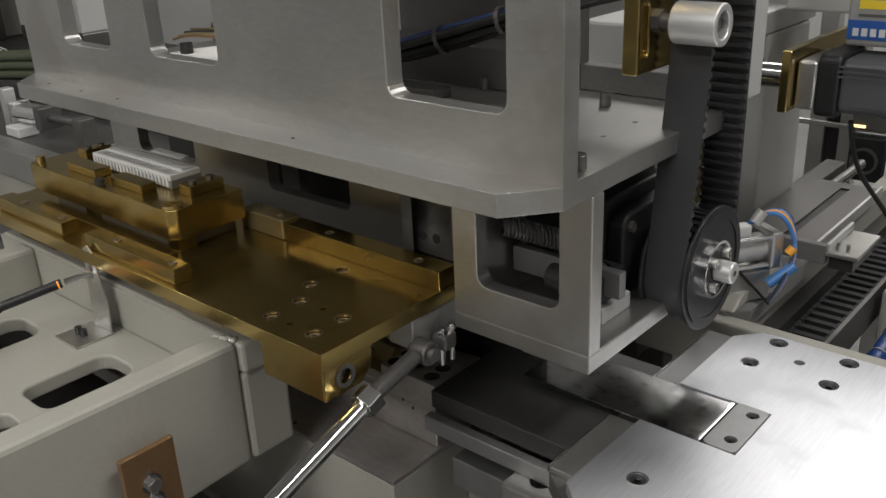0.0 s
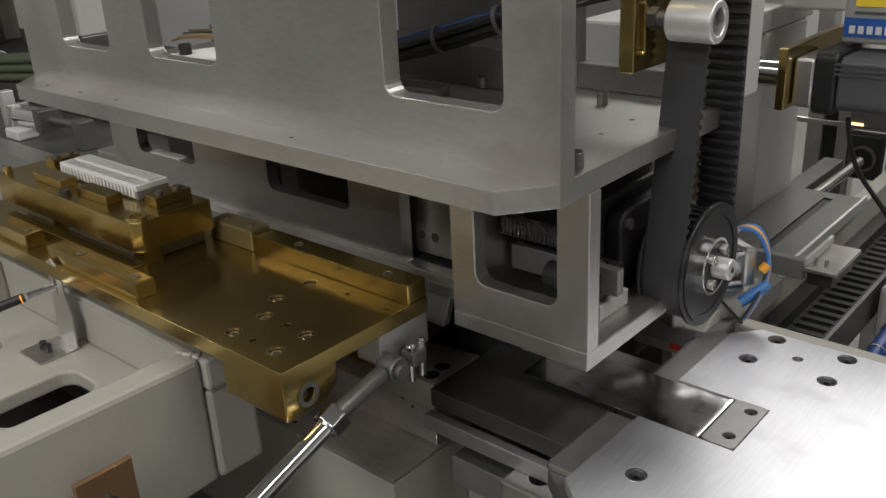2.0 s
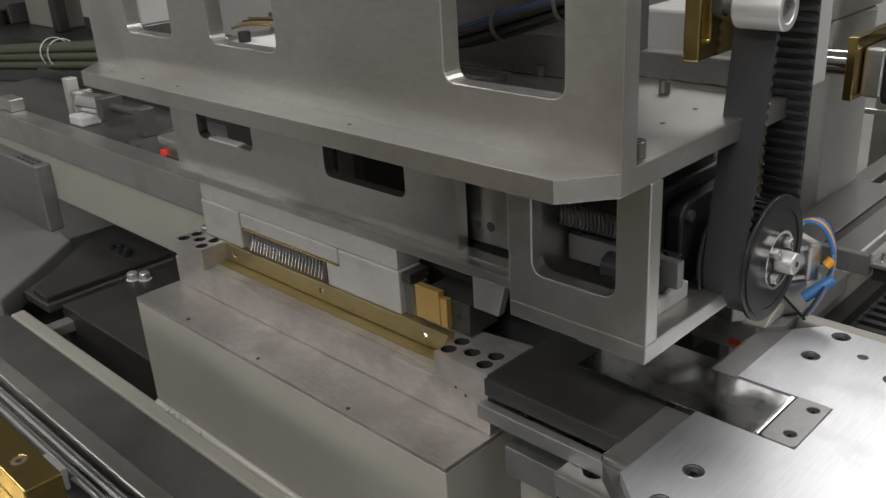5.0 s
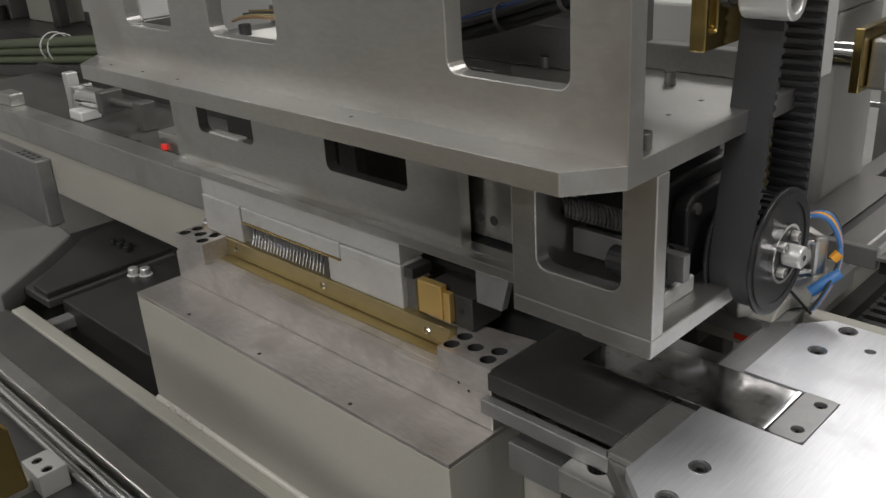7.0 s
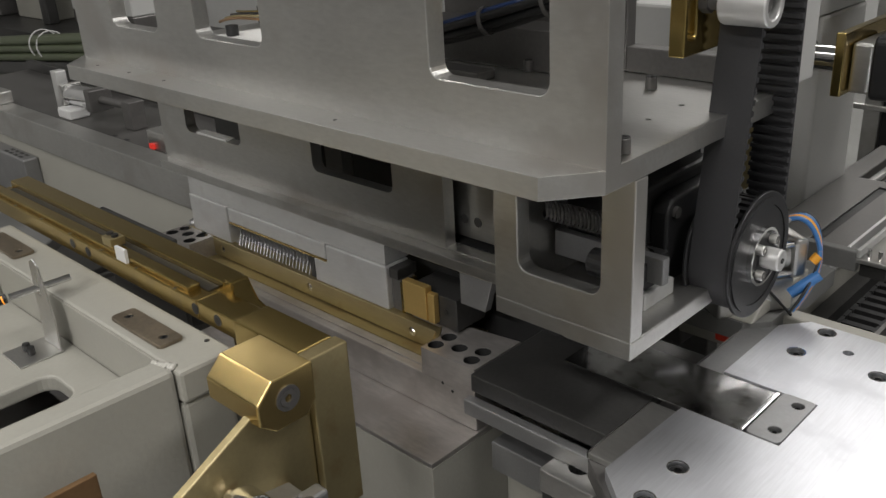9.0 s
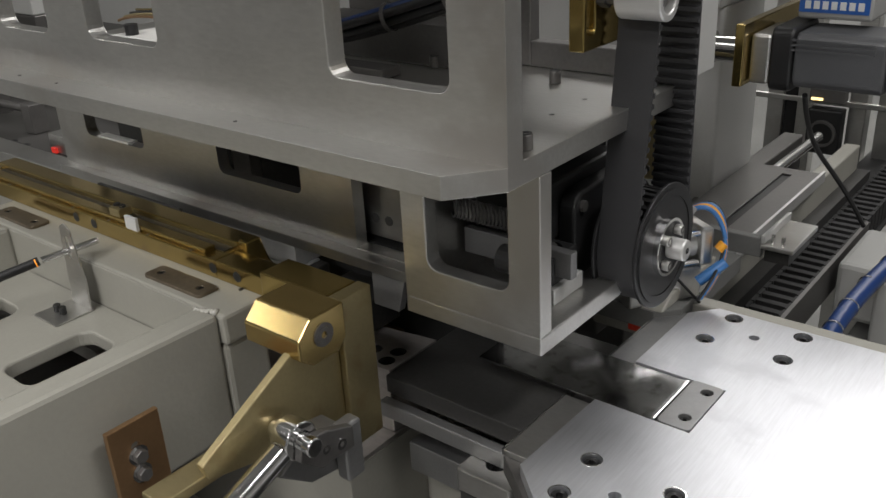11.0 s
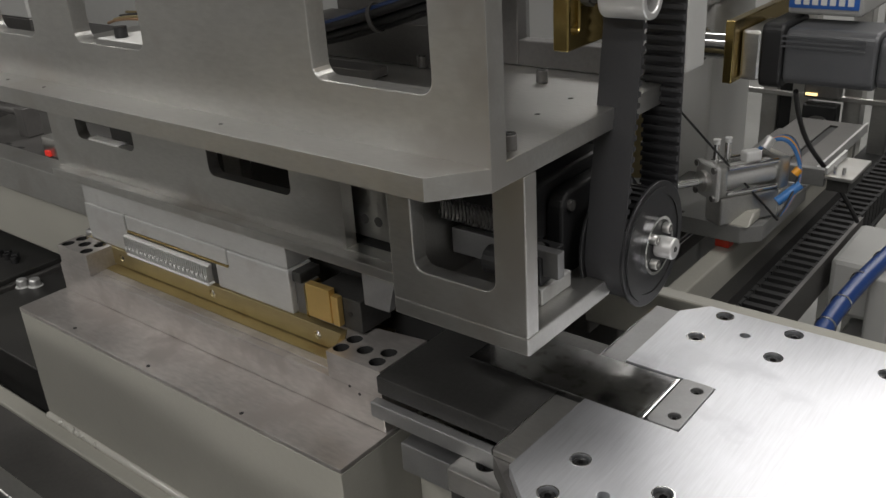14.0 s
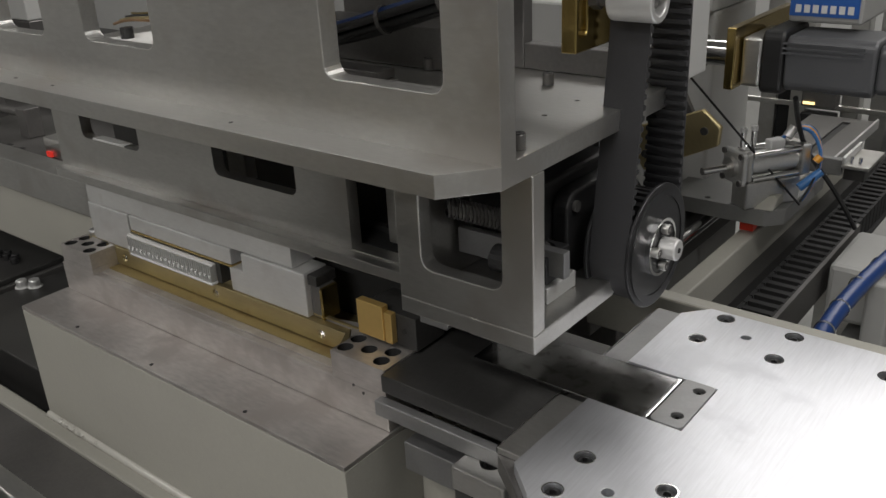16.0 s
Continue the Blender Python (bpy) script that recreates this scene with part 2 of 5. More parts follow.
def ceiling_light(x, y, lx, ly, watts, z=3.15):
    t = thing("ceiling_light", "added ceiling light panel, out of view", "lamp", "hall lights", (x, y, z))
    part("housing", box(-lx / 2 - 0.03, lx / 2 + 0.03, -ly / 2 - 0.03, ly / 2 + 0.03, 0.0, 0.05), WALLPAINT, t)
    la = bpy.data.lights.new("tube_light", "AREA")
    la.shape, la.size, la.size_y, la.energy, la.color = "RECTANGLE", lx, ly, watts, (1.0, 0.97, 0.92)
    ob = new("tube_light", la)
    ob.parent = t
    ob.location = (0, 0, -0.01)


# added lamps, all out of view; places and power tuned to the machine's shading
ceiling_light(-0.55, 3.2, 2.75, 2.0, 94)
ceiling_light(-4.0, -1.7, 0.5, 1.8, 26)
ceiling_light(-0.3, -1.9, 1.7, 0.35, 42)
ceiling_light(0.3, -3.4, 2.2, 0.4, 105)
ceiling_light(1.2, 0.4, 0.35, 1.4, 45)
ceiling_light(-1.7, -0.9, 1.4, 0.35, 10)

# ---- the press head ----
head = thing("press_head", "satin aluminium press head with window cut-outs, bolted above the die block", "machine")
part("base_plate", slab([(-1.15, 0), (-0.3, 0), (-0.265, 0.044), (-0.265, 0.375), (-1.2, 0.375), (-1.2, 0.05)], [ring(-0.320, 0.257, 0.003, 10), ring(-0.319, 0.194, 0.003, 10), ring(-0.31, 0.33, 0.003, 10)], 0.979, 1.0), ALU, head, "thick aluminium base plate with chamfered corner", 0.0008)
part("front_plate", slab(rect(-1.185, -0.265, 0.998, 1.45), [rect(-1.074, -0.953, 1.054, 1.36, 0.013), rect(-0.862, -0.724, 1.056, 1.36, 0.013), rect(-0.461, -0.322, 1.053, 1.36, 0.013)], 0.044, 0.066, "y"), ALU, head, "upright aluminium plate with three windows", 0.0008)
part("back_sill", box(-0.4495, -0.266, 0.355, 0.3745, 1.0005, 1.03), MIDDARK, head, "", 0.0008)
part("back_plate", slab(rect(-0.74, -0.45, 1.0005, 1.45), [], 0.355, 0.3745, "y"), MIDDARK, head, "dark back plate inside the head", 0.0008)
part("back_rail", box(-1.185, -0.7405, 0.355, 0.3745, 1.0005, 1.03), MIDDARK, head, "", 0.0008)
part("box_front", slab(rect(-0.428, -0.264, 0.8205, 0.9785), [rect(-0.397, -0.299, 0.858, 0.969, 0.013)], 0.089, 0.108, "y"), ALU, head, "aluminium frame with a square window", 0.0008)
# runs long at the back to block the lamp's reflection in the shim
part("box_floor", box(-0.428, -0.264, 0.089, 0.40, 0.802, 0.82), ALU, head, "", 0.0008)
part("box_back", box(-0.4095, -0.345, 0.35, 0.36, 0.8205, 0.9785), KEYSTEEL, head)
part("box_side", box(-0.428, -0.41, 0.1085, 0.36, 0.8205, 0.9785), ALU, head, "", 0.0008)
part("box_foot", box(-0.372, -0.29, 0.13, 0.30, 0.772, 0.8015), ALU, head, "", 0.001)
screw(head, -0.345, 0.1295, 0.786, 0.005, None, FRONT)
part("beam", slab(rect(-1.35, -0.4640, 0.7675, 0.962), [rect(-1.262, -1.096, 0.829, 0.915, 0.012), rect(-0.909, -0.734, 0.824, 0.915, 0.012), rect(-0.638, -0.4660, 0.7695, 0.935, 0.0006)], 0.231, 0.25, "y"), ALU, head, "aluminium cross beam with rectangular windows", 0.0008)
part("beam_ledge", box(-1.345, -0.4640, 0.213, 0.258, 0.752, 0.7672), ALU, head, "", 0.0008)
part("beam_back", box(-1.35, -0.464, 0.34, 0.36, 0.75, 0.962), DARK, head)
# white strip imitates light reflected off the sill of the beam window
part("window_strip", box(-1.233, -1.143, 0.232, 0.2495, 0.8293, 0.8318), PAPER_AND_GLINT, head, "white strip painted as the glint on the window sill")
part("slide_post", box(-0.94, -0.90, 0.28, 0.30, 0.80, 0.962), ALU, head)
part("inner_pin", rod((-1.125, 0.27, 0.82), (-1.125, 0.27, 0.95), 0.004), MIDDARK, head)
part("inner_pin", rod((-1.115, 0.27, 0.82), (-1.115, 0.27, 0.95), 0.004), MIDDARK, head)
for x, y in ((-0.280, 0.092), (-0.381, 0.299), (-0.55, 0.30)):
    tall = part("cap_screw", rod((x, y, 1.0), (x, y, 1.014), 0.0062, 20), MIDDARK, head, "", 0.0005, True)
    screw(tall, x, y, 1.0148, 0.0055)
for x in (-1.10, -1.01, -0.92, -0.58):
    part("dowel_hole", rod((x, 0.022, 1.0), (x, 0.022, 1.0004), 0.0022, 12), DARK, head)
# compression spring coils behind the lower window
coil = None
for i in range(24):
    if coil is None:
        coil = part("coil", tube((0, 0, 0), (0.0016, 0.002, 0), 0.0115, 0.0092, 14), MIDDARK, head, "coiled steel spring")
        o = coil
    else:
        o = new("coil", coil.data)
        o.parent = head
    o.location = (-0.405 + i * 0.0046, 0.142, 0.905)
part("spring_bar", box(-0.405, -0.275, 0.160, 0.171, 0.848, 0.876), KEYSTEEL, head, "", 0.0006)
part("inner_knob", rod((-0.335, 0.130, 0.870), (-0.313, 0.130, 0.870), 0.014), BLACK, head)

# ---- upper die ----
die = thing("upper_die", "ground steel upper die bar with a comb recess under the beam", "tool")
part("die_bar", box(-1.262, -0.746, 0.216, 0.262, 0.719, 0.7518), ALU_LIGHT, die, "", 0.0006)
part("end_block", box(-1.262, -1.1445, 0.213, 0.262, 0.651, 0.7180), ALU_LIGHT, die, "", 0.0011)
# coloured black as the shade in the gaps between the die blocks
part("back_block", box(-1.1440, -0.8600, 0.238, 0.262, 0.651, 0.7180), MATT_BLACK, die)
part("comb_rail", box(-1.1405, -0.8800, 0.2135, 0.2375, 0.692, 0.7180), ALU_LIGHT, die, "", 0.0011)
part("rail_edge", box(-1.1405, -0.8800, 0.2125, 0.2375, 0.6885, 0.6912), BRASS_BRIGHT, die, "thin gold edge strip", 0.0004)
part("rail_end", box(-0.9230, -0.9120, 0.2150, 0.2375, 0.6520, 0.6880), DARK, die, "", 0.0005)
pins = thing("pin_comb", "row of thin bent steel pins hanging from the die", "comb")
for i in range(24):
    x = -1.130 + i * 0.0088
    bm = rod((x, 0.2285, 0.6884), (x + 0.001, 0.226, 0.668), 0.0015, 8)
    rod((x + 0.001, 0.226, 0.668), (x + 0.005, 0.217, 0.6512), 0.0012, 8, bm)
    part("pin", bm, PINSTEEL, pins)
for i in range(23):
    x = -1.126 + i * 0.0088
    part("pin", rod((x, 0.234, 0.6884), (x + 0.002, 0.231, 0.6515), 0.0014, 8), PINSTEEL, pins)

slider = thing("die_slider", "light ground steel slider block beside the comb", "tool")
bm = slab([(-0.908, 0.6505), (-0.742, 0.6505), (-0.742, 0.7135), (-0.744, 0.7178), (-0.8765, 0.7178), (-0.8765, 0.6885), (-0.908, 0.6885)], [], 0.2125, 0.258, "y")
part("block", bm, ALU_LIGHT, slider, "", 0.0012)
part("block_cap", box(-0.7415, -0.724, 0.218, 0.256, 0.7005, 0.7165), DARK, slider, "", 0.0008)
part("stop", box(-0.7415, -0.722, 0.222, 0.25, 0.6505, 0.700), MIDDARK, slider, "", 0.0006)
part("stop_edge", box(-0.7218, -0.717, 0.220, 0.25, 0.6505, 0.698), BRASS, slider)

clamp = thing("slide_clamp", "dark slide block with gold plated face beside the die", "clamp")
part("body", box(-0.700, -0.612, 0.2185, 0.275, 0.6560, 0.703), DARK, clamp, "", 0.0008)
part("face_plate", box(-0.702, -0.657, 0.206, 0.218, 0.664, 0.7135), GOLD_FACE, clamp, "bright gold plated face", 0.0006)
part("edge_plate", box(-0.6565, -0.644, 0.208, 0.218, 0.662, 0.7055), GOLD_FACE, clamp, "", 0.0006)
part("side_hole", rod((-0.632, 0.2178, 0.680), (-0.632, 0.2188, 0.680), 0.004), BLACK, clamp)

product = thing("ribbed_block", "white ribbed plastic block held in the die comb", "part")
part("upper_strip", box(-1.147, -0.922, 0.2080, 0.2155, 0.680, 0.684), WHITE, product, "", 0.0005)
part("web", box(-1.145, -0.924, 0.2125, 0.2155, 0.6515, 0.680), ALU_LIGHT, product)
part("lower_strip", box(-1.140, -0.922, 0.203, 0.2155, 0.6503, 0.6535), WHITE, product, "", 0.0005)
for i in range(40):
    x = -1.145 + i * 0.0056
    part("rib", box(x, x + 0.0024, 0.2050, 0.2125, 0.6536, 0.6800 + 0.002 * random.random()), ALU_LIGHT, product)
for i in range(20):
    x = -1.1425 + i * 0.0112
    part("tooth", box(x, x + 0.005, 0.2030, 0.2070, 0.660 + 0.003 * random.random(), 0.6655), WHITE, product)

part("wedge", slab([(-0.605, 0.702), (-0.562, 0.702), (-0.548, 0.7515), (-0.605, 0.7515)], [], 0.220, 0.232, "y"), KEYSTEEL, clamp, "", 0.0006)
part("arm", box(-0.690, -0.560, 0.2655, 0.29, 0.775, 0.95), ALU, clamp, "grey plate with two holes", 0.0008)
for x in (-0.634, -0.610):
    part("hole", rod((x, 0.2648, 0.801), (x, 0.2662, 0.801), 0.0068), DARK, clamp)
# black sheets stand in for the unlit void round the clamp
part("guide_back", box(-0.80, -0.464, 0.300, 0.310, 0.60, 0.775), MATT_BLACK, head, "black sheet painted as the shaded void behind the clamp")
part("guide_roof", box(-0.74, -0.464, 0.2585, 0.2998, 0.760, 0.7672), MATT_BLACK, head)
# cross beam and die set, brought forward over the gold strip
# scaled about the camera's eye so that they still fit its view
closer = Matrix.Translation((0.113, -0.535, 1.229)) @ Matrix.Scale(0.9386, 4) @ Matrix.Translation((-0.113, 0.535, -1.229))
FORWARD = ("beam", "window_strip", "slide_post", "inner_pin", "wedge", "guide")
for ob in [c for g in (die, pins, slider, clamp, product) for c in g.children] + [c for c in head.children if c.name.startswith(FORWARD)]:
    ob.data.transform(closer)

# ---- die block ----
anvil = thing("die_block", "cream die block with a worn bare steel top step", "machine")
part("body", box(-1.222, -0.492, 0.0415, 0.20, 0.36, 0.594), CREAM, anvil, "painted cream body", 0.0006)
part("step", box(-1.222, -0.492, 0.0413, 0.20, 0.5945, 0.601), WORN, anvil, "worn bare steel step", 0.0005)
part("riser", box(-1.2165, -0.4945, 0.122, 0.30, 0.6012, 0.651), WORN, anvil, "", 0.0012)
part("riser_lip", box(-1.115, -0.585, 0.133, 0.30, 0.6511, 0.6532), WORN, anvil, "", 0.0006)
# gold colour here paints the strip's reflection on the worn steel
part("ledge_rib", box(-1.115, -0.585, 0.146, 0.30, 0.6533, 0.6552), BRASS_OLD, anvil, "worn steel ledge, gold coloured for the strip's reflection", 0.0006)
bores = (-1.092, -0.862, -0.644)
part("strip", slab([(-1.200, 0.6565), (-0.600, 0.6565), (-0.600, 0.6857), (-1.200, 0.6857)], [ring(x, 0.6705, 0.0062, 18) for x in bores], 0.164, 0.176, "y"), BRASS_OLD, anvil, "upright gold plated strip with three screws", 0.0006)
part("strip_end", slab([(-0.5995, 0.1662), (-0.5835, 0.140), (-0.5835, 0.156), (-0.5995, 0.176)], [], 0.6562, 0.6882), BRASS_OLD, anvil, "", 0.0005)
part("strip_shim", slab([(-0.668, 0.1745), (-0.590, 0.1765), (-0.588, 0.180), (-0.662, 0.183)], [], 0.6884, 0.6905), BRASS_OLD, anvil, "gold plated shim", 0.0004)
for x in bores:
    screw(anvil, x, 0.1662, 0.6705, 0.0055, CHROME, FRONT)
left_holes = ((-1.189, 0.131), (-1.187, 0.155), (-1.161, 0.144), (-1.136, 0.156), (-1.133, 0.130))
right_holes = ((-0.573, 0.138), (-0.573, 0.162), (-0.544, 0.150), (-0.515, 0.161), (-0.513, 0.138))
for outer, xs in ((rect(-1.2010, -1.1160, 0.1185, 0.1645), left_holes),
                  ([(-0.583, 0.1215), (-0.4945, 0.1215), (-0.4945, 0.208), (-0.600, 0.192), (-0.655, 0.1785), (-0.599, 0.1765), (-0.583, 0.157)], right_holes)):
    part("hole_block", slab(outer, [ring(a, b, 0.0105, 20) for a, b in xs], 0.662, 0.688), WORN, anvil, "worn steel block with five bores", 0.0008)
    part("hole_block_base", slab(outer, [], 0.6514, 0.6618), WORN, anvil)
    # black liners put the shade inside the bores into colour
    for a, b in xs:
        part("bore_floor", rod((a, b, 0.6619), (a, b, 0.6635), 0.0102, 16), MATT_BLACK, anvil)
        part("bore_sleeve", tube((a, b, 0.6638), (a, b, 0.6868), 0.01045, 0.0098, 20), MATT_BLACK, anvil)
part("end_pin", rod((-1.195, 0.1795, 0.6514), (-1.195, 0.1795, 0.694), 0.011, 18), KEYSTEEL, anvil, "", 0.002, True)
for x, y in ((-0.677, 0.051), (-0.880, 0.052), (-1.075, 0.054)):
    part("dowel_hole", rod((x, y, 0.601), (x, y, 0.6016), 0.003, 12), BLACK, anvil)
for x, z in ((-0.548, 0.650), (-0.532, 0.644)):
    part("dowel_hole", rod((x, 0.1212, z), (x, 0.1218, z), 0.002, 10), BLACK, anvil)
part("weld_bead", rod((-1.22, 0.0395, 0.394), (-0.49, 0.0395, 0.394), 0.0065, 12), BEADS, anvil, "glossy painted weld bead", 0, True)
part("backing", box(-1.30, -0.477, 0.3005, 0.33, 0.36, 0.66), DARK, anvil)
part("flank", slab([(0.17, 0.36), (0.29, 0.36), (0.29, 0.60), (0.17, 0.585)], [], -0.4915, -0.415, "x"), CREAM, anvil, "", 0.003)
for i in range(16):
    x = -1.185 + 0.006 * i + 0.03 * (i % 3 == 0) * random.random()
    bm = bmesh.new()
    bmesh.ops.create_icosphere(bm, subdivisions=2, radius=0.0022 + 0.0026 * random.random())
    for v in bm.verts:
        v.co = Vector((x, 0.0365 - 0.004 * random.random() * 0.3, 0.397)) + v.co * (0.8 + 0.4 * random.random())
    part("weld_bead", bm, BEADS, anvil, "", 0, True)
slabt = thing("black_carrier", "blackened steel carrier plate beside the die block", "plate")
part("plate", box(-0.4935, -0.297, 0.114, 0.32, 0.664, 0.687), DARK, slabt, "", 0.001)
part("lip", box(-0.4935, -0.31, 0.100, 0.1135, 0.640, 0.660), KEYSTEEL, slabt, "", 0.001)
part("lower_bar", box(-0.47, -0.31, 0.12, 0.16, 0.56, 0.60), KEYSTEEL, slabt, "", 0.001)
part("support", box(-0.414, -0.33, 0.18, 0.30, 0.3005, 0.6635), DARK, slabt)
part("tie_bar", box(-0.40, -0.30, 0.02, 0.05, 0.50, 0.53), KEYSTEEL, slabt, "", 0.001)
part("tie_post", box(-0.40, -0.37, 0.0, 0.17, 0.44, 0.4995), DARK, slabt)

# ---- bed ----
bed = thing("machine_bed", "cream machine bed with steel guide strips along it", "machine")
part("bed_body", box(-2.4, 0.9, -0.30, 0.60, 0.05, 0.30), DARK, bed)
part("front_ledge", box(-1.815, -0.30, 0.010, 0.0412, 0.3005, 0.392), CREAM, bed, "", 0.003)
part("dark_strip", box(-1.83, -0.30, -0.080, 0.0095, 0.3005, 0.388), MIDDARK, bed, "dark steel guide strip", 0.001)
part("bright_strip", box(-1.95, -0.30, -0.1120, -0.0805, 0.3005, 0.394), ALU, bed, "", 0.0018)
part("guide_shaft", rod((-2.0, -0.127, 0.374), (-0.35, -0.127, 0.374), 0.010, 24), CHROME, bed, "polished round guide shaft", 0, True)
part("guide_shaft", rod((-2.0, -0.150, 0.380), (-0.35, -0.150, 0.380), 0.008, 24), CHROME, bed, "", 0, True)
part("shaft_bed", box(-2.0, -0.35, -0.26, -0.1125, 0.3005, 0.362), MIDDARK, bed, "", 0.001)
part("side_cover", box(-1.60, -1.18, -0.30, -0.20, 0.3005, 0.386), CREAM, bed, "", 0.004)
stop_ = part("end_stop", slab(rect(-1.2120, -1.1470, -0.2060, -0.1600, 0.002), [ring(-1.194, -0.188, 0.0085, 18), ring(-1.160, -0.186, 0.0085, 18)], 0.3622, 0.402), WHITE_PAINT, bed, "small pale stop with two screws", 0.001)
screw(stop_, -1.194, -0.188, 0.400, 0.0075)
screw(stop_, -1.160, -0.186, 0.400, 0.0075)
part("cross_plate", box(-1.75, -1.32, 0.10, 0.45, 0.3005, 0.40), DARK, bed, "", 0.002)

for x in (-1.30, -0.80):
    part("carriage_way", box(x, x + 0.08, -1.50, -0.36, 0.0, 0.5998), MIDDARK, bed, "", 0.001)

# far left conveyor
conv = thing("transfer_beam", "long cream transfer beam with steel top rail", "conveyor")
part("beam", box(-2.9, -1.36, 0.30, 0.34, 0.50, 0.63), CREAM, conv, "", 0.003)
part("rail", box(-2.9, -1.36, 0.29, 0.345, 0.6305, 0.70), ALU, conv, "", 0.001)
part("top_plate", box(-2.9, -1.36, 0.353, 0.62, 0.66, 0.685), MIDDARK, conv, "", 0.001)
for i in range(4):
    part("slot", box(-1.90 + 0.028 * i, -1.883 + 0.028 * i, 0.362 + 0.009 * (i % 2), 0.369 + 0.009 * (i % 2), 0.685, 0.6857), BLACK, conv)
part("stop_block", box(-2.46, -2.38, 0.31, 0.35, 0.7005, 0.735), ALU, conv, "", 0.003)
part("rear_guard", box(-2.9, -1.36, 0.60, 0.62, 0.6855, 0.715), DARK, conv)
cyl = thing("air_cylinder", "small chrome air cylinder with white fittings", "cylinder")
part("barrel", rod((-2.16, 0.42, 0.738), (-2.05, 0.43, 0.738), 0.027, 24), CHROME, cyl, "", 0, True)
part("cap", box(-2.175, -2.16, 0.392, 0.448, 0.711, 0.766), ALU, cyl, "", 0.002)
part("cap", box(-2.05, -2.02, 0.40, 0.46, 0.71, 0.766), MIDDARK, cyl, "", 0.002)
part("rod", rod((-2.02, 0.43, 0.738), (-1.90, 0.44, 0.738), 0.010, 16), MIDDARK, cyl, "", 0, True)
part("rod_clevis", box(-1.90, -1.86, 0.42, 0.46, 0.6855, 0.755), MIDDARK, cyl, "", 0.002)
part("fitting", box(-2.17, -2.10, 0.375, 0.43, 0.6852, 0.711), WHITE, cyl, "", 0.003)
part("plate", box(-2.225, -2.195, 0.40, 0.43, 0.6852, 0.795), ALU_LIGHT, cyl, "", 0.002)
sens = thing("light_sensor", "small sensor block with glowing red lamp", "sensor")
part("body", box(-1.70, -1.60, 0.372, 0.42, 0.6855, 0.728), ALU, sens, "", 0.002)
part("lamp", box(-1.686, -1.668, 0.366, 0.3715, 0.688, 0.699), glow("red_lamp", (0.6, 0.03, 0.02), 0.35), sens, "glowing red lamp")

# ---- steel bed plate ----
plate = thing("steel_plate", "bright ground steel plate with recessed socket screws", "plate")
big = [(-0.216, 0.103), (-0.222, 0.376), (-0.213, 0.440), (-0.130, 0.440), (-0.132, 0.379), (-0.216, 0.045), (-0.130, 0.102), (-0.05, 0.06), (-0.02, 0.41)]
small = [(-0.176, 0.409), (-0.173, 0.070)]
outline = [(-0.268, 0.058), (-0.232, 0.026), (-0.20, -0.03), (0.55, -0.03), (0.55, 0.456), (-0.238, 0.456), (-0.265, 0.425), (-0.265, 0.2855), (-0.159, 0.2855), (-0.159, 0.1945), (-0.265, 0.1945)]
part("top", slab(outline, [ring(a, b, 0.0095, 22) for a, b in big] + [ring(a, b, 0.006, 18) for a, b in small], 0.683, 0.697), STEEL, plate, "", 0.0006)
for a, b in big:
    screw(plate, a, b, 0.6935, 0.0078)
    part("screw_rim", tube((a, b, 0.6968), (a, b, 0.6973), 0.0108, 0.0094, 22), CHROME, plate)
for a, b in small:
    part("bore", rod((a, b, 0.6832), (a, b, 0.684), 0.006), DARK, plate)
part("sub_plate", slab([(-0.300, 0.075), (-0.262, 0.045), (-0.19, -0.02), (0.55, -0.02), (0.55, 0.44), (-0.300, 0.44)], [], 0.660, 0.6828), MIDDARK, plate, "", 0.001)
# same ledge in two metals: front lighter as if lit, back darker
part("ledge", box(-0.300, -0.2655, 0.075, 0.1935, 0.683, 0.690), ALU, plate, "", 0.0008)
part("ledge_edge", box(-0.3012, -0.3002, 0.075, 0.435, 0.6832, 0.6905), CHROME, plate)
part("ledge", box(-0.300, -0.2655, 0.2865, 0.435, 0.683, 0.690), KEYSTEEL, plate, "", 0.0008)
key = part("clamp_key", slab(rect(-0.1955, -0.1595, 0.195, 0.285, 0.006), [ring(-0.173, 0.215, 0.0065, 18), ring(-0.173, 0.269, 0.0065, 18)], 0.683, 0.6985), KEYSTEEL, plate, "rounded clamp key with two screws", 0.0006)
screw(key, -0.173, 0.215, 0.695, 0.0058)
screw(key, -0.173, 0.269, 0.695, 0.0058)
strip = thing("shim_strip", "thin polished steel strip laid across the plate notch", "strip")
part("sheet", box(-0.42, -0.2035, 0.197, 0.283, 0.6932, 0.6952), SHIM, strip)
part("folded_edge", box(-0.2033, -0.198, 0.197, 0.283, 0.6932, 0.6972), CHROME, strip, "bright folded edge", 0.0008)
edge = thing("border_beam", "grey cross beam along the far edge of the steel plate", "beam")
part("beam", box(-0.42, 0.60, 0.4605, 0.485, 0.62, 0.692), CREAM, edge, "", 0.002)
lug = thing("foot_lug", "grey steel lug with one large recessed screw", "bracket")
part("body", slab(rect(-0.362, -0.292, 0.074, 0.140, 0.004), [ring(-0.330, 0.104, 0.0115, 20)], 0.612, 0.640), ALU, lug, "", 0.001)
part("stem", box(-0.36, -0.33, 0.078, 0.136, 0.3005, 0.6115), DARK, lug)
screw(lug, -0.330, 0.104, 0.634, 0.0098)

# ---- pulley, belt, motor ----
PX, PY, PZ = -0.238, 0.288, 0.846
pul = thing("toothed_pulley", "black toothed pulley with chrome clamping hub", "pulley")
